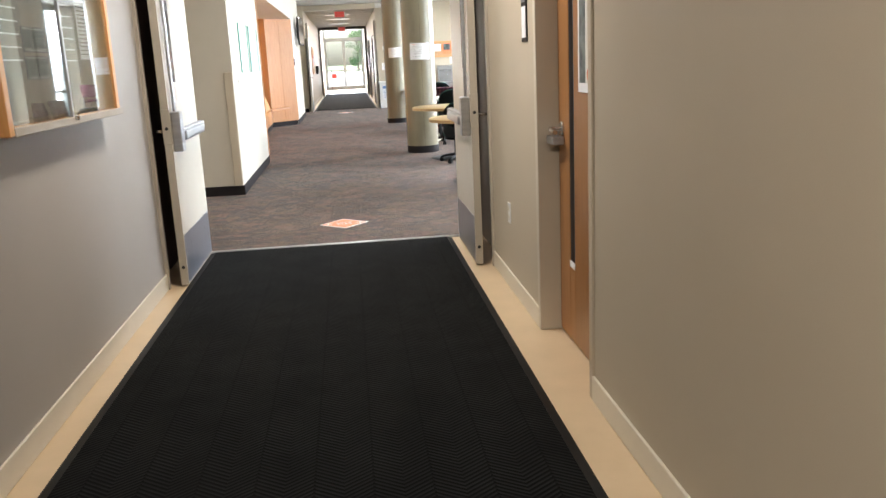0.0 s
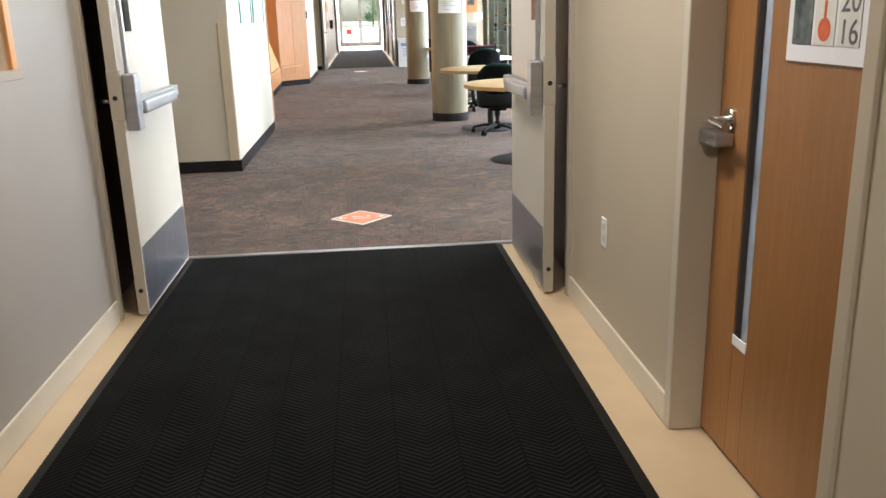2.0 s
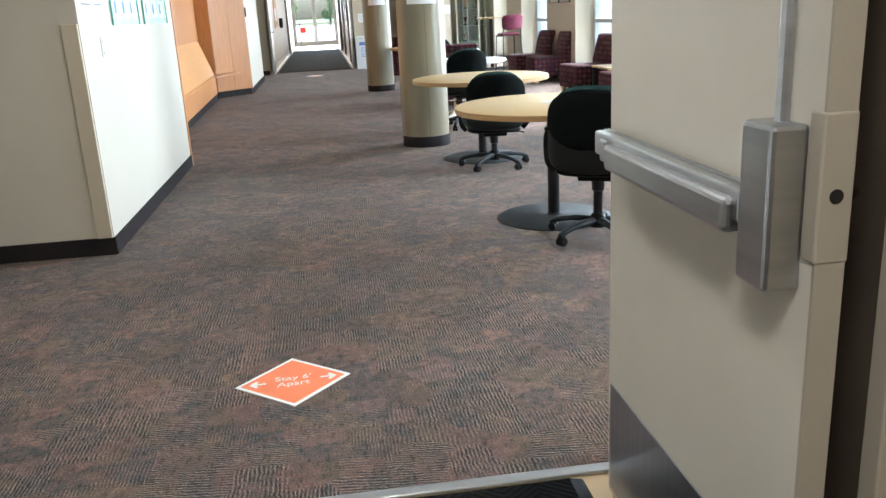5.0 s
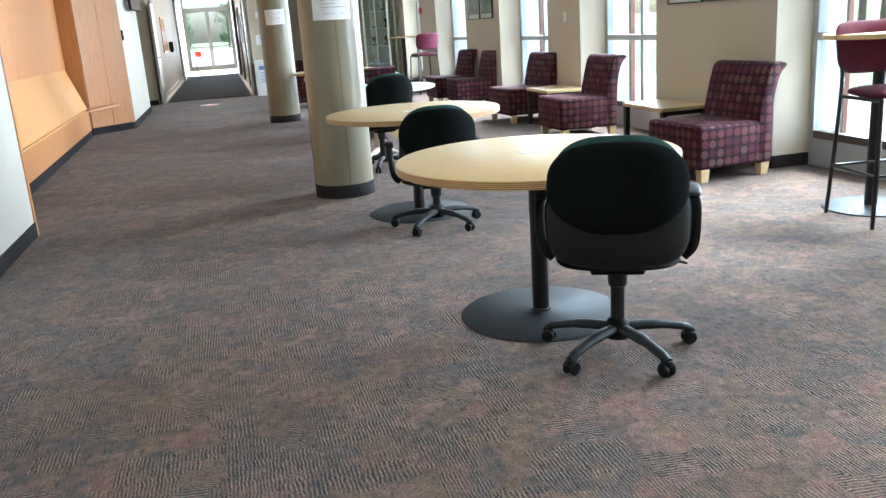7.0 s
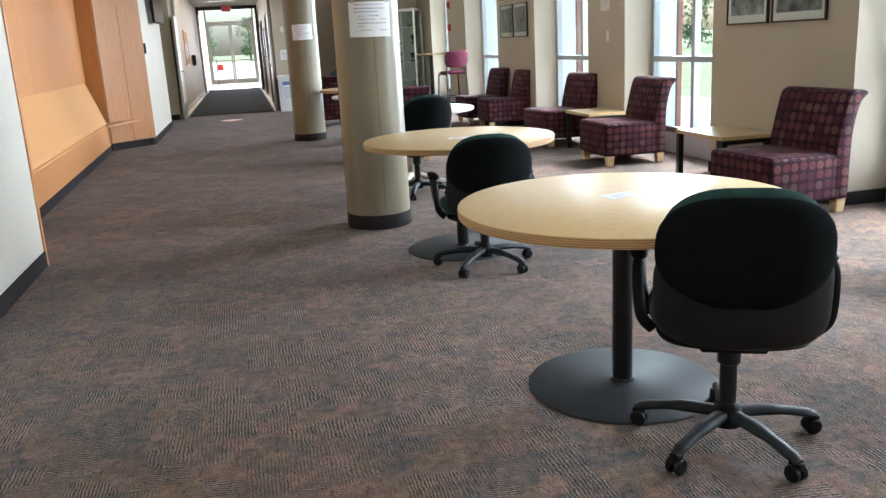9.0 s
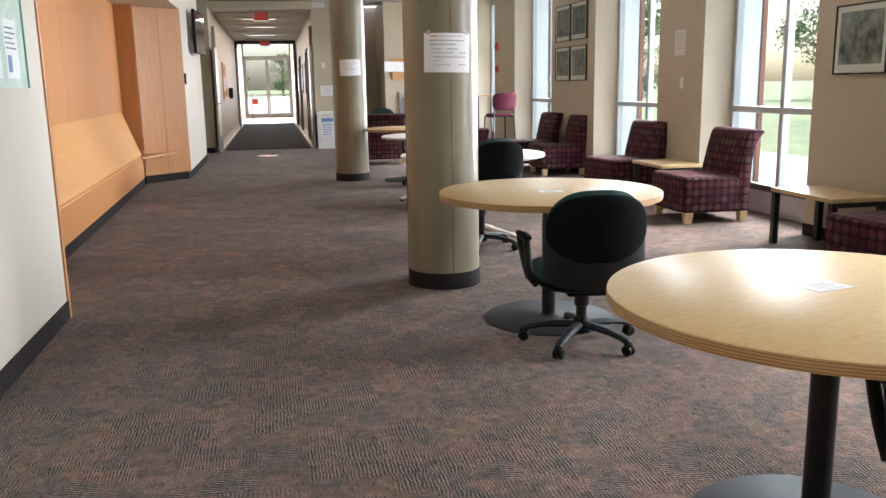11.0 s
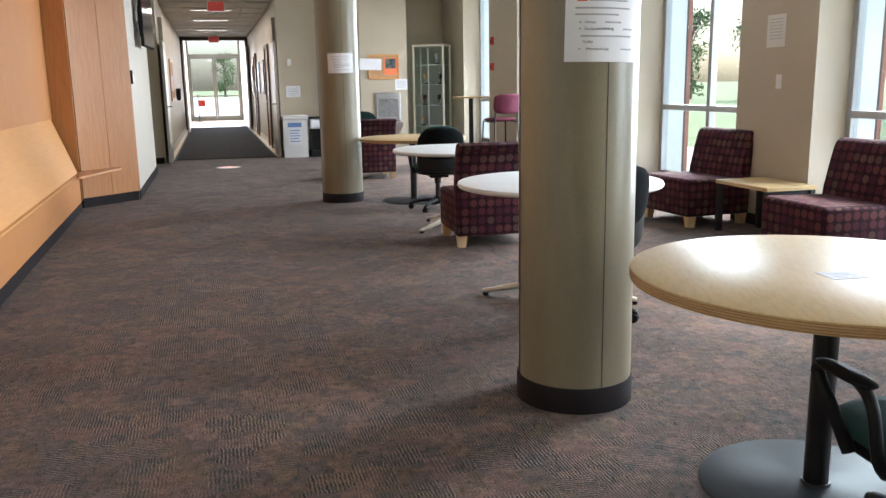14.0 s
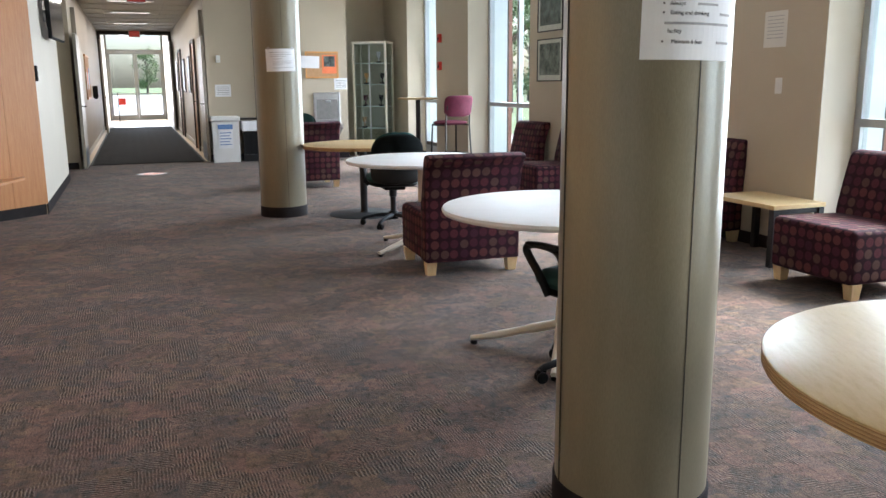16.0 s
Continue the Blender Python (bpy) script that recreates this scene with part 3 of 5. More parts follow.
# window wall
PIERS = [(5.116, 5.867), (7.33, 8.384), (10.269, 12.112), (13.908, 14.919), (16.843, 18.645), (20.68, 22.046), (23.556, 25.003)]
for n, (y0, y1) in enumerate(PIERS):
    bm = box(4.558, y0, 0, 4.96, y1, 3.05)
    solid("wall_window_%d" % (n + 1), bm, WALL, "beige painted pier between the tall windows", "wall", S)
    solid("wall_outer_%d" % (n + 1), box(4.96, y0 + 0.02, -0.14, 5.20, y1 - 0.02, 3.6), CONCRETE, "pale precast pier outside the windows", "wall", S)
    for ye in (y0 + 0.03, y1 - 0.05):
        solid("trim", box(5.202, ye, -0.139, 5.232, ye + 0.02, 3.6), BRONZE, "dark metal trim on the outer pier edge", "trim", S)
    solid("brick_pilaster", box(5.234, y0 + 0.06, -0.139, 5.30, y1 - 0.06, 3.6), BRICKWALL, "red brick pilaster outside the windows", "wall", S)
    solid("baseboard", box(4.546, y0 - 0.012, 0, 4.558, y1, 0.10, 0.003, 1), BASE_DARK, "dark brown rubber wall base", "baseboard", S)
    if y0 > 6:
        solid("baseboard", box(4.558, y0 - 0.012, 0, 4.891, y0, 0.10, 0.003, 1), BASE_DARK, "dark brown rubber wall base", "baseboard", S)
# window_1 is the added southmost one, out of view.
for n, (y0, y1) in enumerate(sorted(WIN)):
    w = thing("window_%d" % (n + 1), "tall aluminium window with a transom and one mullion", "window", kind=S)
    mid = (y0 + y1) / 2
    door = n == 5
    part("window_sill", box(4.891, y0, 0, 4.98, y1, 0.22, 0.004), ALU, w)
    part("window_frame", box(4.881, y0, 0.22, 4.96, y0 + 0.06, 3.0, 0.004), ALU, w)
    part("window_frame", box(4.881, y1 - 0.06, 0.22, 4.96, y1, 3.0, 0.004), ALU, w)
    part("window_frame", box(4.881, y0 + 0.06, 2.93, 4.96, y1 - 0.06, 3.0, 0.004), ALU, w)
    part("window_frame", box(4.881, y0 + 0.06, 0.22, 4.96, y1 - 0.06, 0.28, 0.004), BRONZE, w, "dark lower rail")
    part("transom", box(4.876, y0 + 0.06, 0.975, 4.95, y1 - 0.06, 1.035, 0.004), ALU, w)
    for z0, z1 in ((0.28, 0.975), (1.035, 2.93)):
        part("mullion", box(4.881, mid - 0.03, z0, 4.95, mid + 0.03, z1, 0.004), ALU, w)
        for a, c in ((y0 + 0.06, mid - 0.03), (mid + 0.03, y1 - 0.06)):
            g = part("pane", box(4.915, a, z0, 4.921, c, z1), GLASS, w)
            g.visible_shadow = False
    wall("wall_over_window_%d" % (n + 1), 4.9, y0, 5.0, y1, z0=3.0, z1=3.05)

# double doors
FR = thing("door_frame_double", "taupe painted steel frame of the double doors", "door frame", kind=S)
part("jamb", box(-1, 4.971, 0, -0.945, 5.125, 2.2, 0.004), FRAMEPAINT, FR)
part("jamb", box(1.10, 4.97, 0, 1.16, 5.13, 2.2, 0.004), FRAMEPAINT, FR)
part("head", box(-0.945, 4.971, 2.14, 1.10, 5.125, 2.2, 0.004), FRAMEPAINT, FR)
for sx, x in ((-1, -1.045), (1, 1.10)):
    part("stop_bar", box(x - 0.02, 3.987, 0, x + 0.02, 4.031, 2.75, 0.004), FRAMEPAINT, FR)
part("pocket_rod", tube([(-1.11, 4.273, 0.9), (-1.11, 4.273, 2.6)], 0.018), STEEL, FR)
solid("threshold", box(-0.945, 4.985, 0.0, 1.10, 5.029, 0.012, 0.004), STEEL, "worn metal threshold strip between mat and carpet", "threshold", S)


def panic_door(name, side, hinge_x, y_hinge, y_free):
    """An open leaf that stands along the corridor; its face looks to the corridor's middle."""
    d = thing(name, "pale grey painted fire door standing open with a panic bar", "door", kind=S)
    f = hinge_x
    o = f - side * 0.045
    x0, x1 = min(f, o), max(f, o)
    part("leaf", box(x0, y_free, 0.012, x1, y_hinge, 2.13, 0.003), DOORPAINT, d)
    part("leaf_edge", box(x0 - 0.001, y_free - 0.004, 0.02, x1 + 0.001, y_free + 0.002, 2.12), FRAMEPAINT, d, "taupe leaf edge")
    for z in (0.13, 1.02):
        part("edge_bolt", moved(lathe([(0.011, 0), (0.011, 0.004)], 12), Matrix.Translation(((x0 + x1) / 2, y_free - 0.003, z)) @ pose(0, 0, 0, 90)), BLACKMETAL, d)
    fx = lambda d0, d1: (min(o + d0 * -side, o + d1 * -side), max(o + d0 * -side, o + d1 * -side))
    a, b = fx(0.0, 0.003)
    part("kick_plate", box(a, y_free + 0.02, 0.03, b, y_hinge - 0.02, 0.335), KICK, d, "scuffed steel kick plate")
    bar = part("panic_bar", box(fx(0.010, 0.056)[0], y_free + 0.12, 0.955, fx(0.010, 0.056)[1], y_hinge - 0.045, 1.010, 0.006), STEEL, d, "steel panic bar")
    part("push_pad", box(fx(0.030, 0.072)[0], y_free + 0.14, 0.935, fx(0.030, 0.072)[1], y_hinge - 0.15, 0.995, 0.012, 3), STEEL, bar, "rounded steel push pad")
    for q in (0.022, 0.030):
        part("bar_rib", box(fx(q, q + 0.003)[0], y_free + 0.13, 1.0105, fx(q, q + 0.003)[1], y_hinge - 0.05, 1.0125), STEEL, bar)
    part("bar_head", box(fx(0.0, 0.06)[0], y_free + 0.03, 0.87, fx(0.0, 0.06)[1], y_free + 0.12, 1.12, 0.008), STEEL, bar)
    part("bar_bracket", box(fx(0.0, 0.06)[0], y_hinge - 0.13, 0.945, fx(0.0, 0.05)[1], y_hinge - 0.09, 0.998, 0.006), STEEL, bar)
    part("latch_rod", tube([((fx(0.01, 0.03)[0] + fx(0.01, 0.03)[1]) / 2, y_free + 0.075, 1.12), ((fx(0.01, 0.03)[0] + fx(0.01, 0.03)[1]) / 2, y_free + 0.075, 2.12)], 0.011), STEEL, bar)
    part("vision_panel", box(fx(0, 0.004)[0], y_free + 0.20, 1.30, fx(0, 0.004)[1], y_free + 0.30, 1.95), SCREEN, d, "narrow dark vision glass")
    part("strike_box", box(x0 - 0.004, y_free - 0.006, 0.92, x1 + 0.004, y_free + 0.03, 1.14, 0.004), FRAMEPAINT, d)
    return d


panic_door("door_1", -1, -0.96, 4.985, 4.041)
panic_door("door_2", 1, 1.02, 4.90, 4.031)
part("outside_lever", tube(arc([(1.02, 4.118, 1.0), (1.085, 4.118, 1.0), (1.09, 4.225, 0.995)]), 0.011), CHROME, bpy.data.objects["door_2"])
part("outside_lever", tube(arc([(-0.96, 4.128, 1.0), (-1.02, 4.128, 1.0), (-1.03, 4.225, 0.995)]), 0.011), CHROME, bpy.data.objects["door_1"])

# wooden door in the corridor's side wall
DF = thing("door_frame_single", "taupe painted steel door frame", "door frame", kind=S)
part("jamb", box(1.088, 2.631, 0, 1.25, 2.679, 2.16, 0.004), JAMBPAINT, DF)
part("jamb", box(1.09, 1.73, 0, 1.25, 1.778, 2.16, 0.004), WALL, DF)
part("head", box(1.09, 1.778, 2.11, 1.25, 2.631, 2.16, 0.004), FRAMEPAINT, DF)
part("stop", box(1.245, 2.602, 0, 1.27, 2.631, 2.11), PAPER, DF, "pale door seal")
WD = thing("door_3", "honey-brown wood veneer door with a narrow glass slot", "door", kind=S)
part("leaf", box(1.195, 2.442, 0.012, 1.24, 2.629, 2.105, 0.002), DOORWOOD, WD)
part("leaf", box(1.195, 1.78, 0.012, 1.24, 2.355, 2.105, 0.002), DOORWOOD, WD)
part("leaf", box(1.195, 2.355, 0.012, 1.24, 2.442, 0.39, 0.002), DOORWOOD, WD)
part("slot_glass", box(1.215, 2.355, 0.39, 1.221, 2.442, 2.105), SLOT_LIT, WD, "narrow vision glass coloured as lit from behind")
part("slot_bead", box(1.198, 2.355, 0.385, 1.235, 2.362, 2.105), STEEL, WD, "bright metal glazing bead")
part("slot_bead", box(1.198, 2.434, 0.385, 1.235, 2.442, 2.105), BRONZE, WD, "dark glazing bead")
part("slot_corner", box(1.193, 2.357, 0.375, 1.197, 2.442, 0.405), PAPER, WD, "white scrap at the slot's foot")
lv = part("lever_rose", moved(lathe([(0.034, 0), (0.034, 0.008), (0.03, 0.012)], 24), pose(1.195, 2.553, 1.02, 0, -90, 0)), CHROME, WD, smooth=True)
part("lever", tube(arc([(1.19, 2.553, 1.02), (1.14, 2.553, 1.02), (1.132, 2.529, 1.018), (1.13, 2.442, 1.012)]), [0.011] * 19, 10), CHROME, lv, smooth=True)
part("lock_body", box(1.135, 2.519, 0.945, 1.193, 2.645, 0.985, 0.006), STEEL, WD, "steel latch guard")
ps = solid("poster", box(1.189, 1.928, 1.20, 1.193, 2.258, 1.72), PAPER, "white poster with three dark pictures on the wooden door", "poster")
for k, (c, mt) in enumerate(((2.19, ART_DARK), (2.093, MATBOARD), (1.996, MATBOARD))):
    part("print", box(1.187, c - 0.042, 1.24, 1.1888, c + 0.042, 1.66), mt, ps)
part("print_figure", moved(lathe([(0.004, 0), (0.026, 0.0), (0.026, 0.0006)], 20), pose(1.1868, 2.093, 1.275, 0, -90, 0)), INK_RED, ps)
part("print_figure", box(1.1862, 2.088, 1.30, 1.1868, 2.098, 1.42), INK_RED, ps)
POSTERSIDE = Matrix(((0, 0, -1, 0), (-1, 0, 0, 0), (0, 1, 0, 0), (0, 0, 0, 1)))
for text, z in (("20", 1.335), ("16", 1.268)):
    words("lettering", text, Matrix.Translation((1.1866, 1.996, z)) @ POSTERSIDE, 0.075, INK, ps)
pl = solid("room_sign", box(1.094, 2.839, 1.43, 1.099, 2.965, 1.70, 0.002), BLACK, "black-edged room sign with a white card", "sign")
part("card", box(1.091, 2.859, 1.45, 1.094, 2.946, 1.60), PAPER, pl)
part("card", box(1.091, 2.859, 1.62, 1.094, 2.946, 1.68), INK, pl)
ol = solid("wall_outlet", box(1.094, 3.411, 0.40, 1.1, 3.479, 0.52, 0.002), WHITEPLASTIC, "ivory wall outlet plate", "outlet")
for z in (0.435, 0.485):
    part("socket", box(1.092, 3.43, z - 0.014, 1.0945, 3.459, z + 0.014, 0.001, 1), BASE_LIGHT, ol)

# entrance mats
em = thing("entrance_mat", "black ribbed entrance mat with a rubber border", "mat")
part("ribbed_surface", box(-0.885, -3.915, 0.0, 0.885, 4.971, 0.010, 0.002), MATRIB, em)
for x in (-1, 1):
    part("rubber_border", prism([(x * 0.885, 0.0), (x * 0.925, 0.0), (x * 0.915, 0.004), (x * 0.885, 0.010)], -4.2, 4.97, "y"), BLACK, em)
em2 = thing("runner_mat", "long black ribbed runner mat in the far corridor", "mat")
part("ribbed_surface", box(-0.83, 24.269, 0.0, 0.98, 37.728, 0.010, 0.002), RUNNER, em2)
part("rubber_border", box(-0.87, 24.269, 0.0, -0.83, 37.728, 0.006), BLACK, em2)
part("rubber_border", box(0.98, 24.269, 0.0, 1.02, 37.728, 0.006), BLACK, em2)

# ---- wooden bench wall ----
bw = thing("bench_wall", "honey wood panelled alcove with a built-in bench", "bench")
FX = lambda y: -1.43 - 0.026 * (y - 12.7)


def run(profile, y0, y1, name, mat, label="", n=1, gap=0.004):
    """Profile of (offset from the bench front, z) swept along the slightly skewed front, in n lengths."""
    for k in range(n):
        a, c = y0 + (y1 - y0) * k / n + gap / 2, y0 + (y1 - y0) * (k + 1) / n - gap / 2
        bm = bmesh.new()
        lo = [bm.verts.new((FX(a) + p, a, z)) for p, z in profile]
        hi = [bm.verts.new((FX(c) + p, c, z)) for p, z in profile]
        bm.faces.new(lo)
        bm.faces.new(list(reversed(hi)))
        for i in range(len(profile)):
            j = (i + 1) % len(profile)
            bm.faces.new((lo[i], hi[i], hi[j], lo[j]))
        bmesh.ops.recalc_face_normals(bm, faces=bm.faces[:])
        part(name, bm, mat, bw, label)


run([(-0.245, 1.005), (-0.225, 1.005), (-0.225, 2.42), (-0.245, 2.42)], 11.009, 17.971, "back_panel", PANEL, "", 2)
# Leaning panel and seat take the panel wood coloured as window-lit.
run([(-0.245, 0.98), (-0.225, 1.005), (-0.016, 0.4255), (-0.036, 0.4255)], 11.009, 17.881, "leaning_panel", PANEL_LIT, "", 1)
run([(-0.125, 0.40), (0.012, 0.40), (0.016, 0.413), (0.012, 0.425), (-0.105, 0.425)], 11.009, 17.836, "seat_board", PANEL_LIT, "", 1)
run([(-0.02, 0.11), (0.0, 0.11), (0.0, 0.40), (-0.02, 0.40)], 11.009, 17.836, "fascia", PANEL, "", 1)
run([(-0.10, 0.0), (-0.012, 0.0), (-0.012, 0.11), (-0.10, 0.11)], 11.009, 17.949, "bench_base", BASE_DARK, "dark rubber base", 1)
part("end_trim", box(-1.45, 10.97, 0.0, -1.012, 11.009, 2.42, 0.003), PANEL, bw, "wooden edge trim")
part("end_panel", prism([(-1.83, 17.971), (-1.57, 17.971), (-1.57, 17.994), (-1.83, 17.994)], 0.11, 2.42), PANEL, bw)
ca, cb = Vector((-1.583, 18.157)), Vector((-1.022, 18.692))
dd = (cb - ca).normalized()
nn = Vector((-dd.y, dd.x))
for k in range(2):
    p0, p1 = ca + (cb - ca) * (k / 2) + dd * (0.002 if k else 0), ca + (cb - ca) * ((k + 1) / 2) - dd * (0 if k else 0.002)
    part("angled_panel", prism([tuple(p0), tuple(p1), tuple(p1 + nn * 0.03), tuple(p0 + nn * 0.03)], 0.11, 2.42), PANEL, bw)
q0, q1 = ca + nn * 0.012, cb + nn * 0.012
part("angled_base", prism([tuple(q0), tuple(q1), tuple(q1 + nn * 0.03), tuple(q0 + nn * 0.03)], 0.0, 0.11), BASE_DARK, bw, "dark rubber base")
part("corner_shelf", prism([(-1.60, 17.836), (-1.50, 17.393), (-1.18, 18.375), (-1.20, 18.465), (-1.575, 17.994)], 0.40, 0.425), PANEL, bw)

# ---- columns ----
for y, r in ((11.277, 0.2335), (17.66, 0.231)):
    c = thing("column", "round olive-painted column with a dark base ring", "column", pose(1.277, y, 0), "lounge columns")
    part("shaft", lathe([(r, 0.0), (r, 3.05)], 64), COLPAINT, c, smooth=True)
    part("base_ring", lathe([(r + 0.007, 0.0), (r + 0.007, 0.098), (r + 0.003, 0.104)], 64), BASE_DARK, c, "dark rubber base ring", smooth=True)
    part("seam", box(0.012, -r - 0.0012, 0.104, 0.0145, -r + 0.003, 3.05), SEAM, c, "thin cladding seam")
    part("seam", box(-r - 0.0015, 0.03, 0.104, -r + 0.003, 0.0325, 3.05), SEAM, c)


def sheet(name, label, m, w, h, lines=(), mat=None, group=""):
    """A paper in its own plane (x across, z up, facing -y) with bars for its print."""
    s = thing(name, label, "paper", m, group)
    part("page", box(-w / 2, -0.0015, -h / 2, w / 2, 0, h / 2), mat or PAPER, s)
    for x0, x1, z, t, mt in lines:
        part("print_line", box(x0 * w, -0.0028, z * h - t / 2, x1 * w, -0.0017, z * h + t / 2), mt, s)
    return s


TEXT = [(-0.36, -0.24, 0.34, 0.006, INK_RED), (-0.22, 0.30, 0.34, 0.004, GREYINK), (-0.36, 0.36, 0.24, 0.0035, GREYINK), (-0.36, 0.2, 0.16, 0.0035, GREYINK), (-0.28, 0.02, 0.05, 0.005, INK), (-0.28, 0.36, -0.05, 0.004, GREYINK), (-0.28, 0.34, -0.13, 0.005, INK), (-0.28, 0.05, -0.21, 0.0035, GREYINK), (-0.28, 0.38, -0.34, 0.004, GREYINK)]
NEAR = [(-0.36, -0.24, 0.42, 0.006, INK_RED), (-0.22, 0.30, 0.42, 0.004, GREYINK), (-0.38, 0.34, 0.31, 0.006, GREYINK), (-0.38, 0.16, 0.213, 0.006, GREYINK), (-0.02, 0.2, 0.098, 0.006, GREYINK), (0.24, 0.40, 0.0, 0.006, GREYINK), (-0.31, 0.38, -0.11, 0.006, GREYINK), (0.21, 0.40, -0.306, 0.006, GREYINK)]


def wrapped_notice(y, r, z, w, h, lines, lean):
    """A paper that follows the column's round face, with bars for its print."""
    s = thing("notice_sheet", "white printed notice taped round the column", "paper", pose(1.277, y, z, 0, lean, 0), "column notices")

    def strip(x0, x1, z0, z1, lift, n):
        bm = bmesh.new()
        rows = []
        for i in range(n + 1):
            a = (x0 + (x1 - x0) * i / n) / r
            rows.append([bm.verts.new((q * math.sin(a), -q * math.cos(a), zz)) for q, zz in ((r + lift, z0), (r + lift, z1), (r + lift + 0.001, z1), (r + lift + 0.001, z0))])
        for p, q in zip(rows, rows[1:]):
            for k in range(4):
                bm.faces.new((p[k], p[(k + 1) % 4], q[(k + 1) % 4], q[k]))
        bm.faces.new(rows[0])
        bm.faces.new(list(reversed(rows[-1])))
        bmesh.ops.recalc_face_normals(bm, faces=bm.faces[:])
        return bm

    part("page", strip(-w / 2, w / 2, -h / 2, h / 2, 0.0, 18), PAPER, s)
    for x0, x1, zz, th, mt in lines:
        part("print_line", strip(x0 * w, x1 * w, zz * h - th / 2, zz * h + th / 2, 0.0012, 8), mt, s)
    for x in (-0.40, 0.40):
        part("tape", strip(x * w - 0.012, x * w + 0.012, h / 2 - 0.008, h / 2 + 0.016, 0.0013, 3), GREYINK, s)
    return s


ns = wrapped_notice(11.277, 0.235, 1.487, 0.305, 0.235, NEAR, 1)
for word, x, z in (("Always", -0.062, 0.023), ("Eating and drinking", -0.026, 0.0), ("facility", -0.068, -0.046), ("Maintain 6 feet", -0.032, -0.072)):
    lt = words("lettering", word, pose(x, 0, z, 90), 0.0145, INK, ns)
    for vert in lt.data.vertices:
        turn_at, out = vert.co.x / 0.235, 0.2372 - vert.co.y
        vert.co.x, vert.co.y = out * math.sin(turn_at), -out * math.cos(turn_at)
for z in (0.023, 0.0, -0.072):
    part("bullet", box(-0.0025, -0.001, z - 0.0025, 0.0025, 0.0, z + 0.0025), INK, ns).matrix_basis = pose(0, 0, 0, 0, 0, math.degrees(-0.0975 / 0.235)) @ pose(0, -0.2363, 0)
wrapped_notice(17.66, 0.2325, 1.55, 0.30, 0.215, [(a, b, z, t, GREYINK) for a, b, z, t, _ in TEXT], -1)

# ---- floor stickers ----
for x, y in ((0.084, 5.846), (0.08, 22.45)):
    st = thing("floor_sticker", "orange diamond floor sticker with white border and lettering", "sticker", pose(x, y, 0.0, 0, 0, 3), "floor stickers")
    r = 0.213
    part("border", prism([(r, 0), (0, r), (-r, 0), (0, -r)], 0.0, 0.0025), STICKWHITE, st)
    r = 0.192
    part("face", prism([(r, 0), (0, r), (-r, 0), (0, -r)], 0.0026, 0.0032), ORANGE, st)
    words("lettering", "Stay 6'", pose(0, 0.022, 0.0038), 0.052, STICKWHITE, st)
    words("lettering", "Apart", pose(0, -0.027, 0.0038), 0.052, STICKWHITE, st)
    for s in (-1, 1):
        part("arrow", prism([(s * 0.10, -0.006), (s * 0.135, -0.006), (s * 0.128, -0.024), (s * 0.138, -0.028), (s * 0.162, 0), (s * 0.138, 0.028), (s * 0.128, 0.024), (s * 0.135, 0.006), (s * 0.10, 0.006)], 0.0033, 0.0038), STICKWHITE, st)

# ---- furniture kinds ----
def round_table(x, y, top_mat, z=0.722, r=0.605, ply=True, turn=0.0):
    t = thing("round_table", "round maple table with plywood edge on a flat disc base" if ply else "round white laminate table on cream splayed feet", "table", pose(x, y, 0, 0, 0, turn), "lounge tables")
    if ply:
        part("tabletop", lathe([(r - 0.004, z - 0.006), (r - 0.003, z - 0.003), (r - 0.008, z)], 72), top_mat, t, smooth=True)
        edge = part("plywood_edge", lathe([(r - 0.012, z - 0.036), (r - 0.004, z - 0.036), (r - 0.003, z - 0.006)], 72), PLY_A, t, "layered plywood edge", smooth=True)
        for k in range(4):
            zz = z - 0.0325 + 0.0075 * k
            part("ply_layer", lathe([(r - 0.0028, zz), (r - 0.0012, zz + 0.0016), (r - 0.0028, zz + 0.0032)], 72), PLY_B, edge, smooth=True)
        part("post", lathe([(0.038, 0.012), (0.038, z - 0.05)], 24), BLACKMETAL, t, smooth=True)
        part("mount_plate", box(-0.2, -0.03, z - 0.062, 0.2, 0.03, z - 0.037, 0.004), BLACKMETAL, t)
        part("mount_plate", box(-0.03, -0.2, z - 0.061, 0.03, 0.2, z - 0.038, 0.004), BLACKMETAL, t)
        part("base_disc", lathe([(0.355, 0.0), (0.36, 0.004), (0.352, 0.009), (0.06, 0.016), (0.042, 0.022)], 64), GREYBASE, t, "charcoal metal base disc", smooth=True)
        part("collar", lathe([(0.046, 0.02), (0.043, 0.03)], 24), BLACKMETAL, t, smooth=True)
    else:
        part("tabletop", lathe([(r - 0.02, z - 0.032), (r - 0.006, z - 0.028), (r, z - 0.016), (r - 0.005, z - 0.003), (r - 0.016, z)], 72), top_mat, t, smooth=True)
        part("post", lathe([(0.045, 0.10), (0.034, 0.25), (0.034, z - 0.03)], 24), CREAMMETAL, t, smooth=True)
        for k in range(4):
            leg = part("foot", moved(tube(arc([(0.02, 0, 0.13), (0.15, 0, 0.10), (0.33, 0, 0.055), (0.47, 0, 0.028)], 4), [0.034] * 5 + [0.028] * 5 + [0.02] * 3, 10, 0.7), pose(0, 0, 0, 0, 0, 90 * k + 45)), CREAMMETAL, t, smooth=True)
            part("glide", moved(lathe([(0.018, 0.0), (0.018, 0.02)], 12, (0.455, 0)), pose(0, 0, 0, 0, 0, 90 * k + 45)), BLACK, leg)
    return t


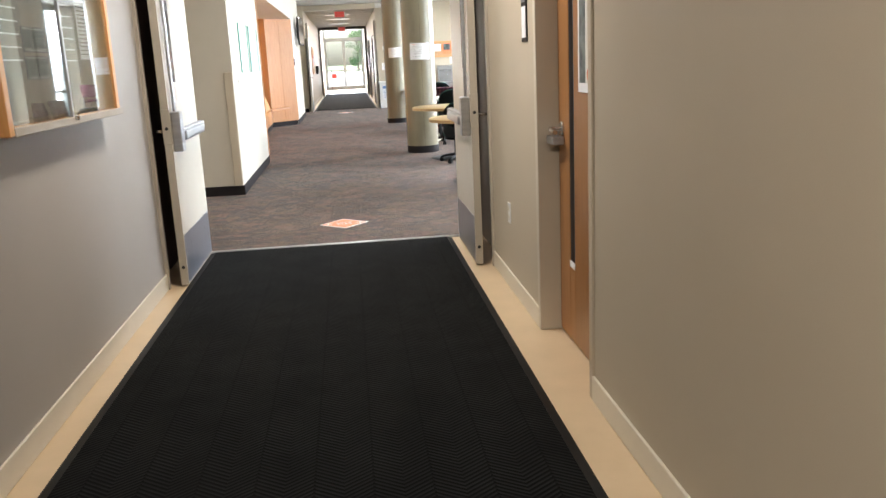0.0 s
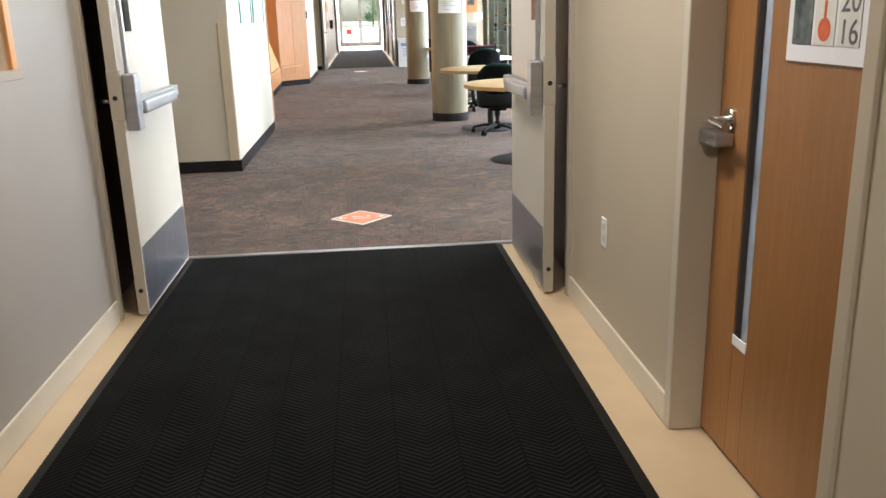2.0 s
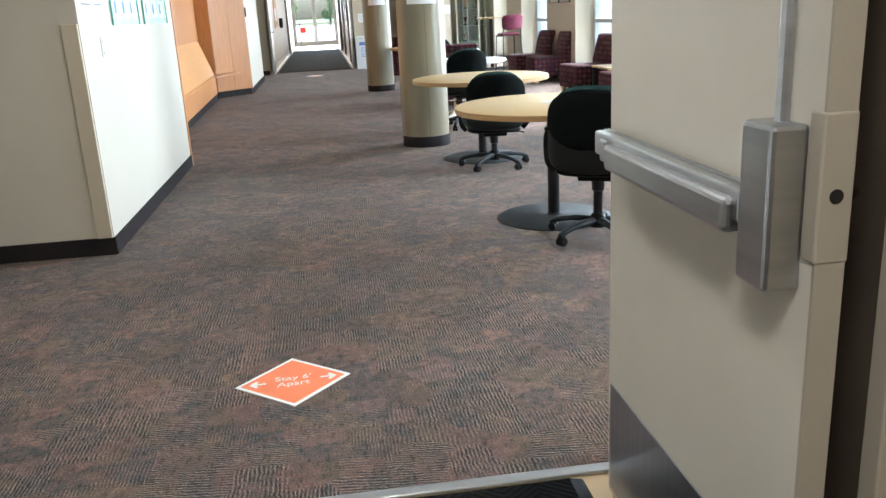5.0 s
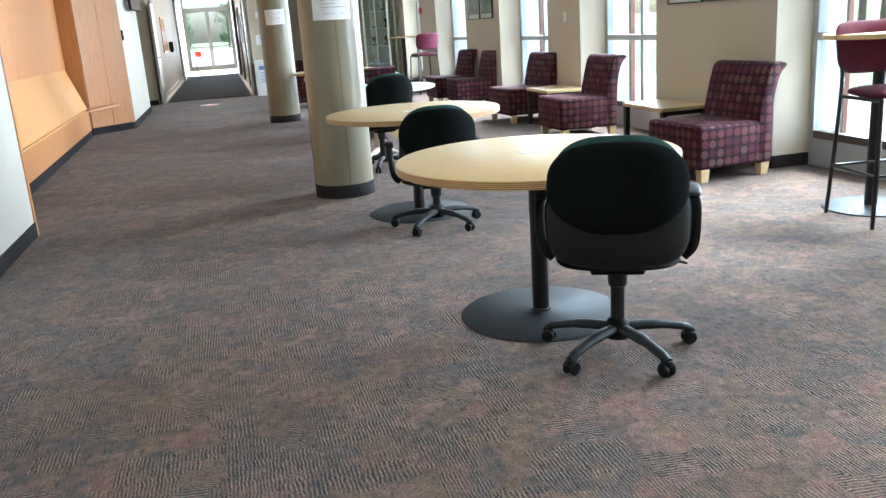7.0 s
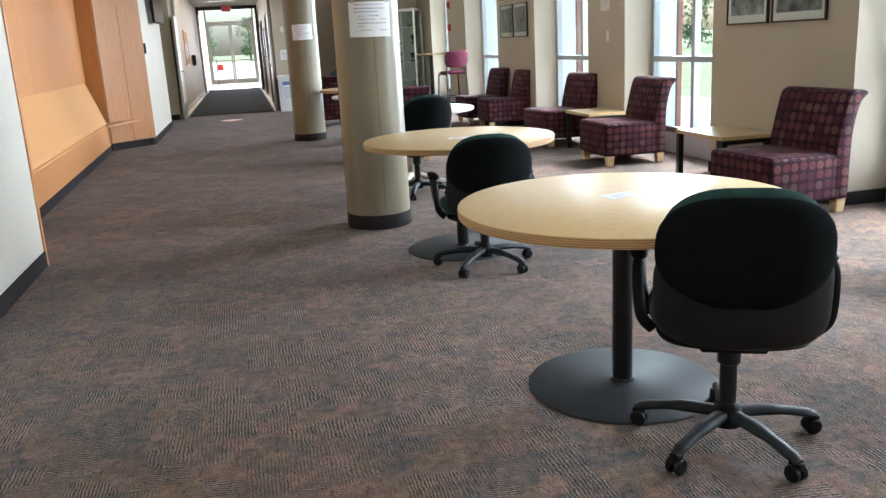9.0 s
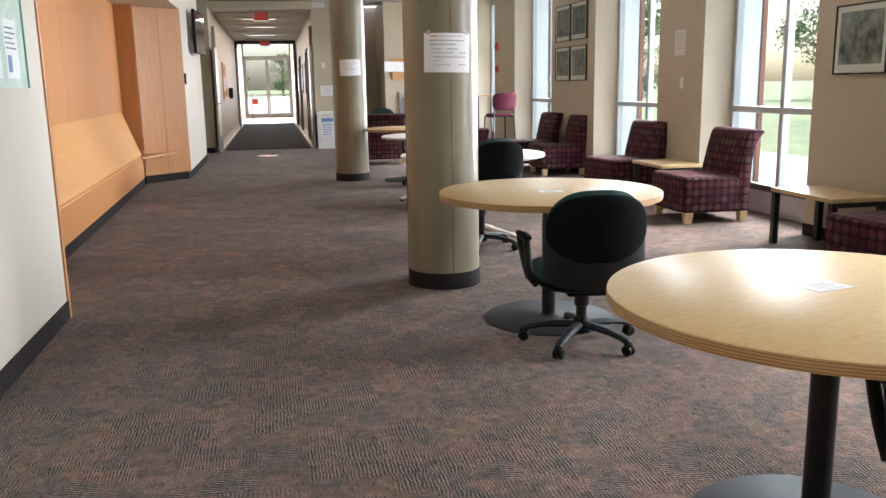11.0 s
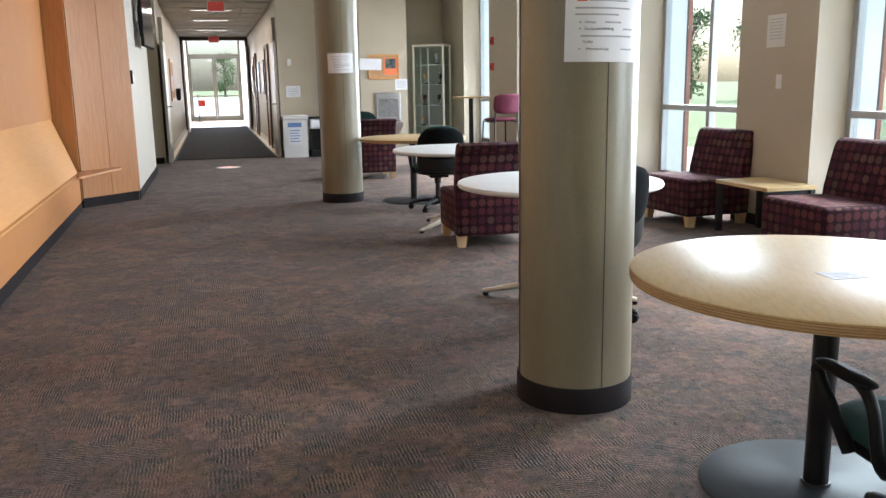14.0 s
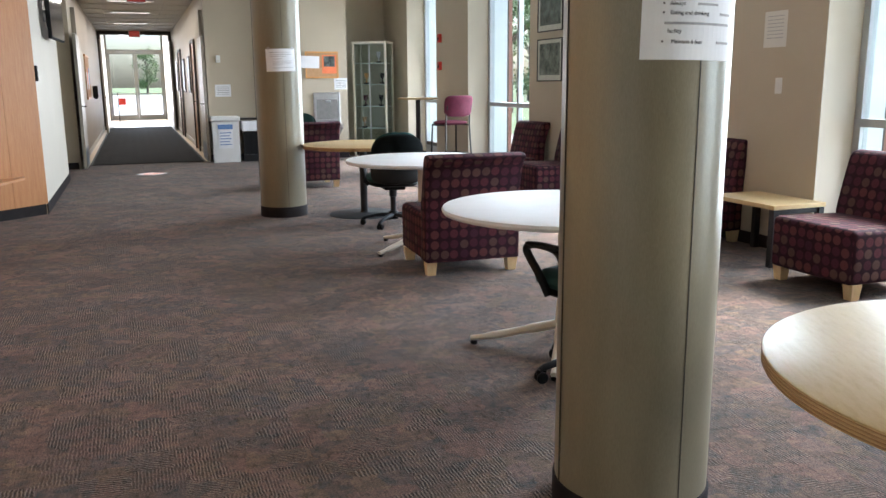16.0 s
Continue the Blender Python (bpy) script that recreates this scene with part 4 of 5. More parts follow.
def cushion(w, d, h, power=4.0, nu=20, nv=10, dome=0.0):
    """A pillowed slab: superellipse outline, rounded rim; centred, z from 0 to h."""
    bm = bmesh.new()
    rings = []
    for j in range(nv + 1):
        a = -math.pi / 2 + math.pi * j / nv
        k = max(0.02, abs(math.cos(a)) ** 0.45)
        zz = h / 2 + h / 2 * math.sin(a)
        ring = []
        for i in range(nu * 2):
            th = math.pi * i / nu
            c, s = math.cos(th), math.sin(th)
            ring.append(bm.verts.new((w / 2 * k * math.copysign(abs(c) ** (2 / power), c), d / 2 * k * math.copysign(abs(s) ** (2 / power), s), zz)))
        rings.append(ring)
    n = nu * 2
    for a, b in zip(rings, rings[1:]):
        for i in range(n):
            bm.faces.new((a[i], a[(i + 1) % n], b[(i + 1) % n], b[i]))
    bm.faces.new(list(reversed(rings[0])))
    bm.faces.new(rings[-1])
    return bm


def bent_back(w, h, thick, bend, taper=0.0, power=3.2, foot=None):
    """An upright pad in the xz plane, curved about the sitter; base at z = 0, back face at -y."""
    bm = cushion(w, h, thick, power)
    moved(bm, pose(0, 0, 0, 90))
    for v in bm.verts:
        u = (v.co.z + h / 2) / h
        v.co.z += h / 2
        v.co.x *= 1 - taper * u * u
        v.co.y += bend * (v.co.x / (w / 2)) ** 2 - 0.06 * (u - 0.45) ** 2 * (1 if u > 0.45 else -0.4)
    return bm


def office_chair(x, y, turn, label="black office chair with dark green seat on five casters", drop=0.0):
    c = thing("office_chair", label, "chair", pose(x, y, 0, 0, 0, turn), "office chairs")
    part("seat", moved(cushion(0.50, 0.48, 0.095, 3.6), pose(0, 0.02, 0.405)), GREENCLOTH, c, "dark green upholstered seat", smooth=True)
    part("seat_pan", moved(cushion(0.46, 0.44, 0.05, 3.6), pose(0, 0.01, 0.375)), BLACK, c, smooth=True)
    back = part("backrest", moved(bent_back(0.49, 0.335, 0.07, 0.070, 0.06, 2.5), Matrix.Translation((0, -0.256, 0.545)) @ pose(0, 0, 0, 5)), BACKCLOTH, c, "black-green upholstered backrest", smooth=True)
    part("back_cushion", moved(bent_back(0.485, 0.445, 0.07, 0.070, 0.10, 2.8), Matrix.Translation((0, -0.195, 0.450)) @ pose(0, 0, 0, 5)), GREENCLOTH, back, "dark green back cushion", smooth=True)
    part("back_shell", moved(bent_back(0.49, 0.30, 0.055, 0.068, 0.0, 4.2), Matrix.Translation((0, -0.240, 0.415)) @ pose(0, 0, 0, 4)), SHELL, c, "black plastic lower back shell", smooth=True)
    for s in (-1, 1):
        arm = part("armrest", tube(arc([(s * 0.24, -0.05, 0.40), (s * 0.275, -0.06, 0.45), (s * 0.285, -0.04, 0.57), (s * 0.28, 0.02, 0.615), (s * 0.277, 0.14, 0.62), (s * 0.275, 0.20, 0.59), (s * 0.27, 0.12, 0.49), (s * 0.25, 0.08, 0.40)], 5), 0.015, 10, 1.25), BLACK, c, smooth=True)
        part("arm_pad", moved(cushion(0.06, 0.23, 0.024, 3.0, 12, 8), pose(s * 0.28, 0.08, 0.612)), BLACK, arm, smooth=True)
    col = part("gas_column", lathe([(0.027, 0.10), (0.027, 0.27 - drop), (0.036, 0.275 - drop), (0.040, 0.38 - drop)], 20), BLACKMETAL, c, smooth=True)
    part("mechanism", box(-0.10, -0.12, 0.345, 0.10, 0.12, 0.385, 0.012), BLACK, c)
    part("tilt_lever", tube([(0.08, 0.02, 0.36), (0.23, 0.03, 0.355), (0.26, 0.04, 0.345)], 0.006, 6), BLACKMETAL, c)
    hub = part("hub", lathe([(0.045, 0.06), (0.05, 0.09), (0.04, 0.13), (0.03, 0.14)], 20), BLACK, c, smooth=True)
    for k in range(5):
        r = pose(0, 0, 0, 0, 0, 72 * k + 18)
        leg = part("leg", moved(tube(arc([(0.03, 0, 0.10), (0.15, 0, 0.095), (0.26, 0, 0.075), (0.30, 0, 0.06)], 4), [0.026] * 5 + [0.021] * 5 + [0.017] * 3, 10, 0.75), r), GREYBASE, c, "charcoal star-base arm", smooth=True)
        cas = bmesh.new()
        for s in (-1, 1):
            join(cas, moved(lathe([(0.012, 0.0), (0.024, 0.002), (0.0265, 0.008), (0.0265, 0.016), (0.022, 0.021), (0.010, 0.022)], 18), Matrix.Translation((0.29, s * 0.004, 0.0265)) @ pose(0, 0, 0, -90 * s)))
        box(0.268, -0.012, 0.035, 0.312, 0.012, 0.062, 0.006, bm=cas)
        part("caster", moved(cas, r), BLACK, leg, smooth=True)
    for o in c.children:
        if o.name.split(".")[0] in ("seat", "seat_pan", "backrest", "back_shell", "armrest", "mechanism", "tilt_lever"):
            o.location.z -= drop
    return c


def lounge_chair(x, y, turn, label, width=0.68):
    """Armless lounge chair that looks along its own +y; the seat's foot at the floor."""
    c = thing("lounge_chair", label, "armchair", pose(x, y, 0, 0, 0, turn), "plum lounge chairs")
    w = width / 2
    seat = bmesh.new()
    join(seat, box(-w, -0.26, 0.095, w, 0.34, 0.42, 0.034, 4))
    for v in seat.verts:
        if v.co.z > 0.3:
            v.co.z += 0.022 * (1 - (v.co.x / w) ** 2) * (1 - ((v.co.y - 0.1) / 0.5) ** 2) + 0.012 * (v.co.y > 0.3)
    part("seat", seat, FABRIC, c, "dotted plum upholstered seat", smooth=True)
    prof = arc([(-0.325, 0.095, 0), (-0.328, 0.40, 0), (-0.340, 0.58, 0), (-0.385, 0.75, 0), (-0.442, 0.812, 0), (-0.435, 0.835, 0), (-0.37, 0.848, 0), (-0.30, 0.826, 0), (-0.262, 0.72, 0), (-0.225, 0.56, 0), (-0.20, 0.42, 0), (-0.20, 0.095, 0)], 4)
    back = prism([(p.x, p.y) for p in prof], -w - 0.004, w + 0.004, "x")
    bmesh.ops.bevel(back, geom=[e for e in back.edges if abs(abs(e.verts[0].co.x) - w - 0.004) < 1e-4 and abs(e.verts[0].co.x - e.verts[1].co.x) < 1e-4], offset=0.018, segments=2, profile=0.5, affect="EDGES")
    part("backrest", back, FABRIC, c, "dotted plum flared backrest", smooth=True)
    for sx in (-1, 1):
        for yy in (-0.275, 0.275):
            a, b = sx * (w - 0.045), yy
            leg = bmesh.new()
            bmesh.ops.create_cone(leg, cap_ends=True, segments=4, radius1=0.042, radius2=0.055, depth=0.100, matrix=pose(a, b, 0.050, 0, 0, 45))
            part("leg", leg, LEGWOOD, c, "blond wood block foot")
    return c


def end_table(x0, y0, x1, y1, z=0.45):
    e = thing("end_table", "low maple side table with black legs between lounge chairs", "table", group="side tables")
    part("tabletop", box(x0, y0, z - 0.032, x1, y1, z, 0.003), MAPLE, e)
    for a in (x0 + 0.03, x1 - 0.03):
        for b in (y0 + 0.03, y1 - 0.03):
            part("leg", box(a - 0.024, b - 0.024, 0.0, a + 0.024, b + 0.024, z - 0.033, 0.003), BLACKMETAL, e)
    part("apron", box(x0 + 0.05, y0 + 0.02, z - 0.07, x1 - 0.05, y0 + 0.04, z - 0.033), BLACKMETAL, e)
    return e


def bar_stool(x, y, turn):
    c = thing("bar_stool", "tall black-framed stool with maroon seat and back", "stool", pose(x, y, 0, 0, 0, turn), "bar stools")
    part("seat", moved(cushion(0.45, 0.43, 0.065, 3.4), pose(0, 0.02, 0.715)), MAROON, c, smooth=True)
    part("backrest", moved(bent_back(0.47, 0.31, 0.05, 0.05, -0.04, 4.2), Matrix.Translation((0, -0.21, 0.84)) @ pose(0, 0, 0, 8)), MAROON, c, smooth=True)
    for sx in (-1, 1):
        part("leg", tube([(sx * 0.20, 0.19, 0.73), (sx * 0.225, 0.225, 0.0)], 0.0125, 10), BLACKMETAL, c, smooth=True)
        part("leg", tube(arc([(sx * 0.195, -0.235, 1.0), (sx * 0.20, -0.19, 0.75), (sx * 0.225, -0.235, 0.0)], 5), 0.0125, 10), BLACKMETAL, c, smooth=True)
        part("foot_rail", tube([(sx * 0.218, 0.215, 0.30), (sx * 0.218, -0.215, 0.30)], 0.009, 8), BLACKMETAL, c)
        part("seat_rail", tube([(sx * 0.20, 0.19, 0.715), (sx * 0.20, -0.19, 0.715)], 0.011, 8), BLACKMETAL, c)
    for yy in (0.215, -0.215):
        part("foot_rail", tube([(-0.218, yy, 0.30), (0.218, yy, 0.30)], 0.009, 8), BLACKMETAL, c)
    return c


def bar_table(x, y, r=0.33, z=1.07):
    t = thing("bar_table", "tall round maple bar table on a black post", "table", pose(x, y, 0), "bar tables")
    part("tabletop", lathe([(r - 0.006, z - 0.03), (r, z - 0.026), (r, z - 0.004), (r - 0.004, z)], 48), MAPLE, t, smooth=True)
    part("post", lathe([(0.038, 0.02), (0.038, z - 0.03)], 20), BLACKMETAL, t, smooth=True)
    part("base_disc", lathe([(0.28, 0.0), (0.28, 0.008), (0.05, 0.02)], 40), GREYBASE, t, smooth=True)
    return t


# ---- lounge furniture ----
TA = round_table(1.672, 7.93, MAPLE, turn=20)
TB = round_table(1.665, 10.27, MAPLE, turn=65)
TD = round_table(2.05, 17.364, MAPLE, turn=110)
round_table(1.83, 12.72, WHITELAM, ply=False, z=0.73, turn=12)
round_table(2.02, 15.429, WHITELAM, ply=False, z=0.73, turn=-20)
office_chair(1.785, 7.40, -26)
office_chair(1.675, 9.79, -6, drop=0.075)
office_chair(1.8, 12.318, 15)
office_chair(2.13, 16.60, -6)
office_chair(2.14, 21.558, 150, "black office chair beside the far lounge chairs")
lounge_chair(2.07, 14.76, -3, "plum dotted lounge chair pushed under a white table", 0.69)
lounge_chair(1.98, 19.997, 0, "plum dotted lounge chair seen from behind", 0.74)
lounge_chair(4.07, 10.40, 95, "plum dotted lounge chair against the pictured pier")
lounge_chair(4.18, 13.19, 90, "plum dotted lounge chair in front of a window")
lounge_chair(4.20, 15.0, 94, "plum dotted lounge chair beside a low table", 0.74)
lounge_chair(4.24, 17.44, 88, "plum dotted lounge chair below framed pictures")
lounge_chair(4.15, 18.40, 92, "plum dotted lounge chair near the far window")
end_table(4.06, 13.76, 4.53, 14.46)
end_table(4.067, 11.121, 4.524, 11.869)
bar_stool(4.12, 8.60, 172)
bar_table(4.246, 8.852)
bar_stool(4.246, 20.583, 10)
bar_table(4.07, 21.558, 0.32, 1.1)
for x, y, a in ((1.69, 7.991, 12), (1.65, 10.198, -8)):
    s = thing("table_card", "small white printed card lying on a maple table", "paper", pose(x, y, 0.722, 0, 0, a), "table cards")
    part("page", box(-0.065, -0.045, 0.0005, 0.065, 0.045, 0.0015), PAPER, s)
    for k in range(4):
        part("print_line", box(-0.04, -0.032 + 0.018 * k, 0.0016, 0.045 - 0.015 * (k % 2), -0.0285 + 0.018 * k, 0.0019), GREYINK, s)


# ---- corridor display case ----
dc = thing("display_case", "wall-hung oak display case with sliding glass doors", "display case", pose(0, 0, -0.03))
XA, XB = -1.044, -0.935
part("back", box(XA, 1.70, 1.24, XA + 0.012, 3.06, 2.36), TACK, dc, "grey tack board back")
part("side_panel", box(XA, 1.655, 1.205, XB, 1.70, 2.40, 0.004), CASEWOOD, dc)
part("side_panel", box(XA, 3.04, 1.205, XB - 0.012, 3.085, 2.40, 0.004), CASEWOOD, dc)
part("bottom", box(XA, 1.70, 1.20, XB - 0.014, 3.04, 1.225, 0.003), CASEWOOD, dc)
part("top", box(XA, 1.70, 2.37, XB, 3.04, 2.40, 0.003), CASEWOOD, dc)
part("track", box(XB - 0.013, 1.70, 1.20, XB + 0.002, 3.085, 1.232, 0.003), FRAMEPAINT, dc, "taupe metal door track")
for y0, y1, dx in ((1.705, 2.35, 0.0), (2.30, 3.03, -0.012)):
    g = part("glass_door", box(XB - 0.012 + dx, y0, 1.232, XB - 0.008 + dx, y1, 2.37), CASEGLASS, dc)
    g.visible_shadow = False
part("door_stile", box(XB - 0.014, 2.325, 1.232, XB - 0.002, 2.345, 2.37), ALU, dc)
part("lock_knob", moved(lathe([(0.012, 0), (0.012, 0.012), (0.007, 0.016)], 14), pose(XB + 0.002, 2.34, 1.228, 0, 90, 0)), CHROME, dc)
for k in range(3):
    part("mount_screw", lathe([(0.006, 1.19), (0.009, 1.20)], 10, (-1.0, 1.80 + 0.42 * k)), STEEL, dc)
for y0, y1, mt in ((1.78, 2.16, INK), (2.42, 2.80, INK), (2.84, 2.98, PAPER)):
    pg = sheet("pinned_sheet", "dark printed sheet pinned inside the display case" if mt is INK else "white sheet pinned inside the display case", pose(XA + 0.016, (y0 + y1) / 2, 1.77 if mt is INK else 1.59, 0, 0, 90), y1 - y0, 0.80 if mt is INK else 0.30, [(-0.4, 0.4, -0.42 + 0.06 * q, 0.006, PAPER if mt is INK else INK) for q in range(14)], mt, "pinned sheets")

# ---- notices on the pale wall block ----
XF = -1.021
for y0, y1, col in ((8.00, 8.26, INK), (8.30, 8.51, INK_BLUE)):
    sheet("wall_notice", "white printed notice on the off-white wall", pose(XF, (y0 + y1) / 2, 1.53, 0, 0, 90), y1 - y0, 0.34, [(-0.38, 0.38, 0.36 - 0.09 * q, 0.009, col) for q in range(8)], group="wall notices")
for y0, y1 in ((8.71, 9.51), (9.71, 10.66)):
    a = thing("acrylic_board", "clear acrylic notice board with green edges and printed sheets", "notice board", group="acrylic boards")
    part("backing", box(XF, y0, 1.315, XF + 0.004, y1, 1.88), NOTICE, a, "pale green printed backing")
    part("cover", box(XF + 0.0085, y0, 1.315, XF + 0.0115, y1, 1.88), CLEAR, a).visible_shadow = False
    part("edge", box(XF + 0.001, y0 - 0.008, 1.315, XF + 0.012, y0 - 0.001, 1.88), TEALEDGE, a, "green acrylic edge")
    part("edge", box(XF + 0.001, y1 + 0.001, 1.315, XF + 0.012, y1 + 0.008, 1.88), TEALEDGE, a)
    for k in range(3):
        w0 = y0 + 0.06 + (y1 - y0 - 0.1) * k / 3
        pg = part("printed_sheet", box(XF + 0.0042, w0, 1.36, XF + 0.0055, w0 + 0.21, 1.64), PAPER, a)
        part("print_block", box(XF + 0.0057, w0 + 0.03, 1.39, XF + 0.0063, w0 + 0.09, 1.47), INK_BLUE, pg)
        for q in range(5):
            part("print_line", box(XF + 0.0057, w0 + 0.02, 1.50 + 0.024 * q, XF + 0.0063, w0 + 0.18 - 0.02 * (q % 3), 1.507 + 0.024 * q), INK, pg)
sw = thing("blank_plate", "small off-white screw plate on the wall", "plate")
part("plate", box(-1.0225, 8.34, 1.13, -1.018, 8.41, 1.25, 0.0015), WALL_LIT, sw)
for z in (1.155, 1.225):
    part("screw", moved(lathe([(0.005, 0), (0.004, 0.002)], 10), pose(-1.018, 8.375, z, 0, 90, 0)), INK, sw)

# ---- pictures and plates on the window piers ----
XP = 4.557


def picture(y0, y1, z0, z1, mat, group):
    p = thing("framed_picture", "dark abstract print in a thin black frame with pale mat", "picture", group=group)
    part("backing", box(XP - 0.012, y0 + 0.01, z0 + 0.01, XP, y1 - 0.01, z1 - 0.01), BLACK, p)
    part("mat_board", box(XP - 0.015, y0 + 0.012, z0 + 0.012, XP - 0.0125, y1 - 0.012, z1 - 0.012), MATBOARD, p)
    m = 0.055
    part("print", box(XP - 0.0168, y0 + m, z0 + m + 0.02, XP - 0.0152, y1 - m, z1 - m), mat, p)
    part("glazing", box(XP - 0.0195, y0 + 0.012, z0 + 0.012, XP - 0.018, y1 - 0.012, z1 - 0.012), CLEAR, p).visible_shadow = False
    for a in ((y0, z0, y1, z0 + 0.013), (y0, z1 - 0.013, y1, z1), (y0, z0 + 0.013, y0 + 0.013, z1 - 0.013), (y1 - 0.013, z0 + 0.013, y1, z1 - 0.013)):
        part("frame", box(XP - 0.024, a[0], a[1], XP - 0.001, a[2], a[3]), BLACKMETAL, p)
    return p


picture(11.28, 11.86, 1.32, 1.84, ART, "large pier pictures")
picture(10.58, 11.225, 1.32, 1.84, ART_DARK, "large pier pictures")
for y0, y1 in ((17.78, 18.40), (17.12, 17.74)):
    for z0, z1, mt in ((1.325, 1.82, ART), (1.90, 2.42, ART_DARK)):
        picture(y0, y1, z0, z1, mt, "four small pier pictures")
sheet("pier_notice", "faint printed notice taped to a window pier", pose(XP, 14.42, 1.70, 0, 0, -90), 0.24, 0.27, [(-0.36, 0.36, 0.36 - 0.1 * q, 0.005, GREYINK) for q in range(7)], MATBOARD)
lsw = thing("light_switch", "white light switch plate on a window pier", "switch")
part("plate", box(XP - 0.006, 14.31, 1.215, XP, 14.38, 1.335, 0.002), WHITEPLASTIC, lsw)
part("rocker", box(XP - 0.010, 14.33, 1.25, XP - 0.006, 14.36, 1.30, 0.001, 1), WHITEPLASTIC, lsw)
for z in (1.52, 1.95):
    fa = thing("alarm_box", "small dark red alarm box on a pier", "alarm", group="alarm boxes")
    part("body", box(XP - 0.045, 21.78, z, XP, 21.88, z + 0.13, 0.006), RED, fa)
    part("face", box(XP - 0.049, 21.80, z + 0.03, XP - 0.0455, 21.86, z + 0.09), BLACK, fa)

# ---- television and door release on the west wall ----
tv = thing("wall_television", "black wall television on a swing arm", "television", pose(-0.90, 20.45, 2.20, 0, 0, -3))
part("body", box(-0.03, -0.55, -0.34, 0.012, 0.55, 0.34, 0.006), BLACK, tv)
part("screen", box(0.0125, -0.53, -0.32, 0.014, 0.53, 0.32), SCREEN, tv)
part("back_bulge", box(-0.075, -0.28, -0.2, -0.031, 0.28, 0.2, 0.012), BLACK, tv)
part("arm", tube([(-0.07, 0, 0), (-0.11, 0.1, 0), (-0.135, 0.02, 0)], 0.018), BLACKMETAL, tv)
part("wall_plate", box(-0.137, -0.1, -0.12, -0.128, 0.14, 0.12), BLACKMETAL, tv)
cr = thing("card_reader", "small black card reader on the wall", "reader")
part("body", box(-1.034, 18.78, 1.37, -1.005, 18.86, 1.53, 0.006), BLACK, cr)
part("face", box(-1.0048, 18.795, 1.39, -1.003, 18.845, 1.48), SCREEN, cr)

# ---- far corridor ----
def corridor_leaf(side, x, y0, y1, zt=2.13):
    d = thing("corridor_door", "pale door standing open along the far corridor", "door", group="far corridor doors")
    o = x - side * 0.045
    part("leaf", box(min(x, o), y0, 0.01, max(x, o), y1, zt, 0.003), DOORPAINT, d)
    e = o - side * 0.002
    part("kick_plate", box(min(o, e), y0 + 0.03, 0.03, max(o, e), y1 - 0.03, 0.33), KICK, d, "steel kick plate")
    q = o - side * 0.05
    part("lever", tube(arc([(o, y0 + 0.09, 1.0), (q, y0 + 0.09, 1.0), (q, y0 + 0.21, 1.0)]), 0.012), CHROME, d)
    part("rose", moved(lathe([(0.03, -0.004), (0.03, 0.004)], 18), pose(o, y0 + 0.09, 1.0, 0, 90, 0)), CHROME, d)
    part("door_edge", box(min(x, o) - 0.001, y0 - 0.003, 0.02, max(x, o) + 0.001, y0 - 0.0005, zt - 0.01), FRAMEPAINT, d)
    return d


corridor_leaf(-1, -0.92, 23.62, 24.55)
corridor_leaf(1, 1.09, 24.05, 25.0)
corridor_leaf(-1, -0.86, 34.4, 35.4, 2.6)
corridor_leaf(1, 1.06, 35.4, 36.4, 2.6)
ff = thing("far_door_frame", "dark bronze frame across the far corridor", "door frame", kind="structure")
part("jamb", box(-0.968, 36.4, 0, -0.88, 36.55, 2.93, 0.004), BRONZE, ff)
part("jamb", box(1.05, 36.4, 0, 1.128, 36.55, 2.93, 0.004), BRONZE, ff)
part("head", box(-0.88, 36.4, 2.82, 1.05, 36.55, 2.93, 0.004), BRONZE, ff)
for x0, x1 in ((-0.968, -0.90), (1.07, 1.128)):
    part("jamb", box(x0, 24.55, 0, x1, 24.68, 2.6, 0.004), FRAMEPAINT, ff)
gd = thing("glass_entrance", "aluminium glazed double doors with a transom", "door", kind="structure")
YG = 43.67
for x in (-0.965, 1.06):
    part("jamb", box(x, YG, 0, x + 0.07, YG + 0.1, 3.36, 0.004), DOORGREY, gd)
part("head", box(-0.895, YG, 3.28, 1.06, YG + 0.1, 3.36, 0.004), DOORGREY, gd)
part("transom_bar", box(-0.895, YG, 2.58, 1.06, YG + 0.1, 2.68, 0.004), DOORGREY, gd)
part("transom_pane", box(-0.895, YG + 0.04, 2.68, 1.06, YG + 0.046, 3.28), GLASS, gd).visible_shadow = False
for x0, x1, hx in ((-0.89, 0.08, 0.0), (0.09, 1.055, 0.17)):
    lf = part("leaf_stile", box(x0, YG + 0.02, 0.01, x0 + 0.07, YG + 0.07, 2.575, 0.004), DOORGREY, gd)
    part("leaf_stile", box(x1 - 0.07, YG + 0.02, 0.01, x1, YG + 0.07, 2.575, 0.004), DOORGREY, gd)
    part("leaf_rail", box(x0 + 0.07, YG + 0.02, 0.01, x1 - 0.07, YG + 0.07, 0.20, 0.004), DOORGREY, gd)
    part("leaf_rail", box(x0 + 0.07, YG + 0.02, 2.50, x1 - 0.07, YG + 0.07, 2.575, 0.004), DOORGREY, gd)
    part("push_bar", box(x0 + 0.07, YG - 0.03, 0.98, x1 - 0.07, YG + 0.01, 1.03, 0.006), STEEL, gd)
    part("pane", box(x0 + 0.07, YG + 0.04, 0.20, x1 - 0.07, YG + 0.046, 2.50), GLASS, gd).visible_shadow = False
solid("wall_over_entrance", box(-1.15, YG, 3.36, 1.3, YG + 0.12, 3.5), WALL, "beige wall over the glass doors", "wall", "structure")
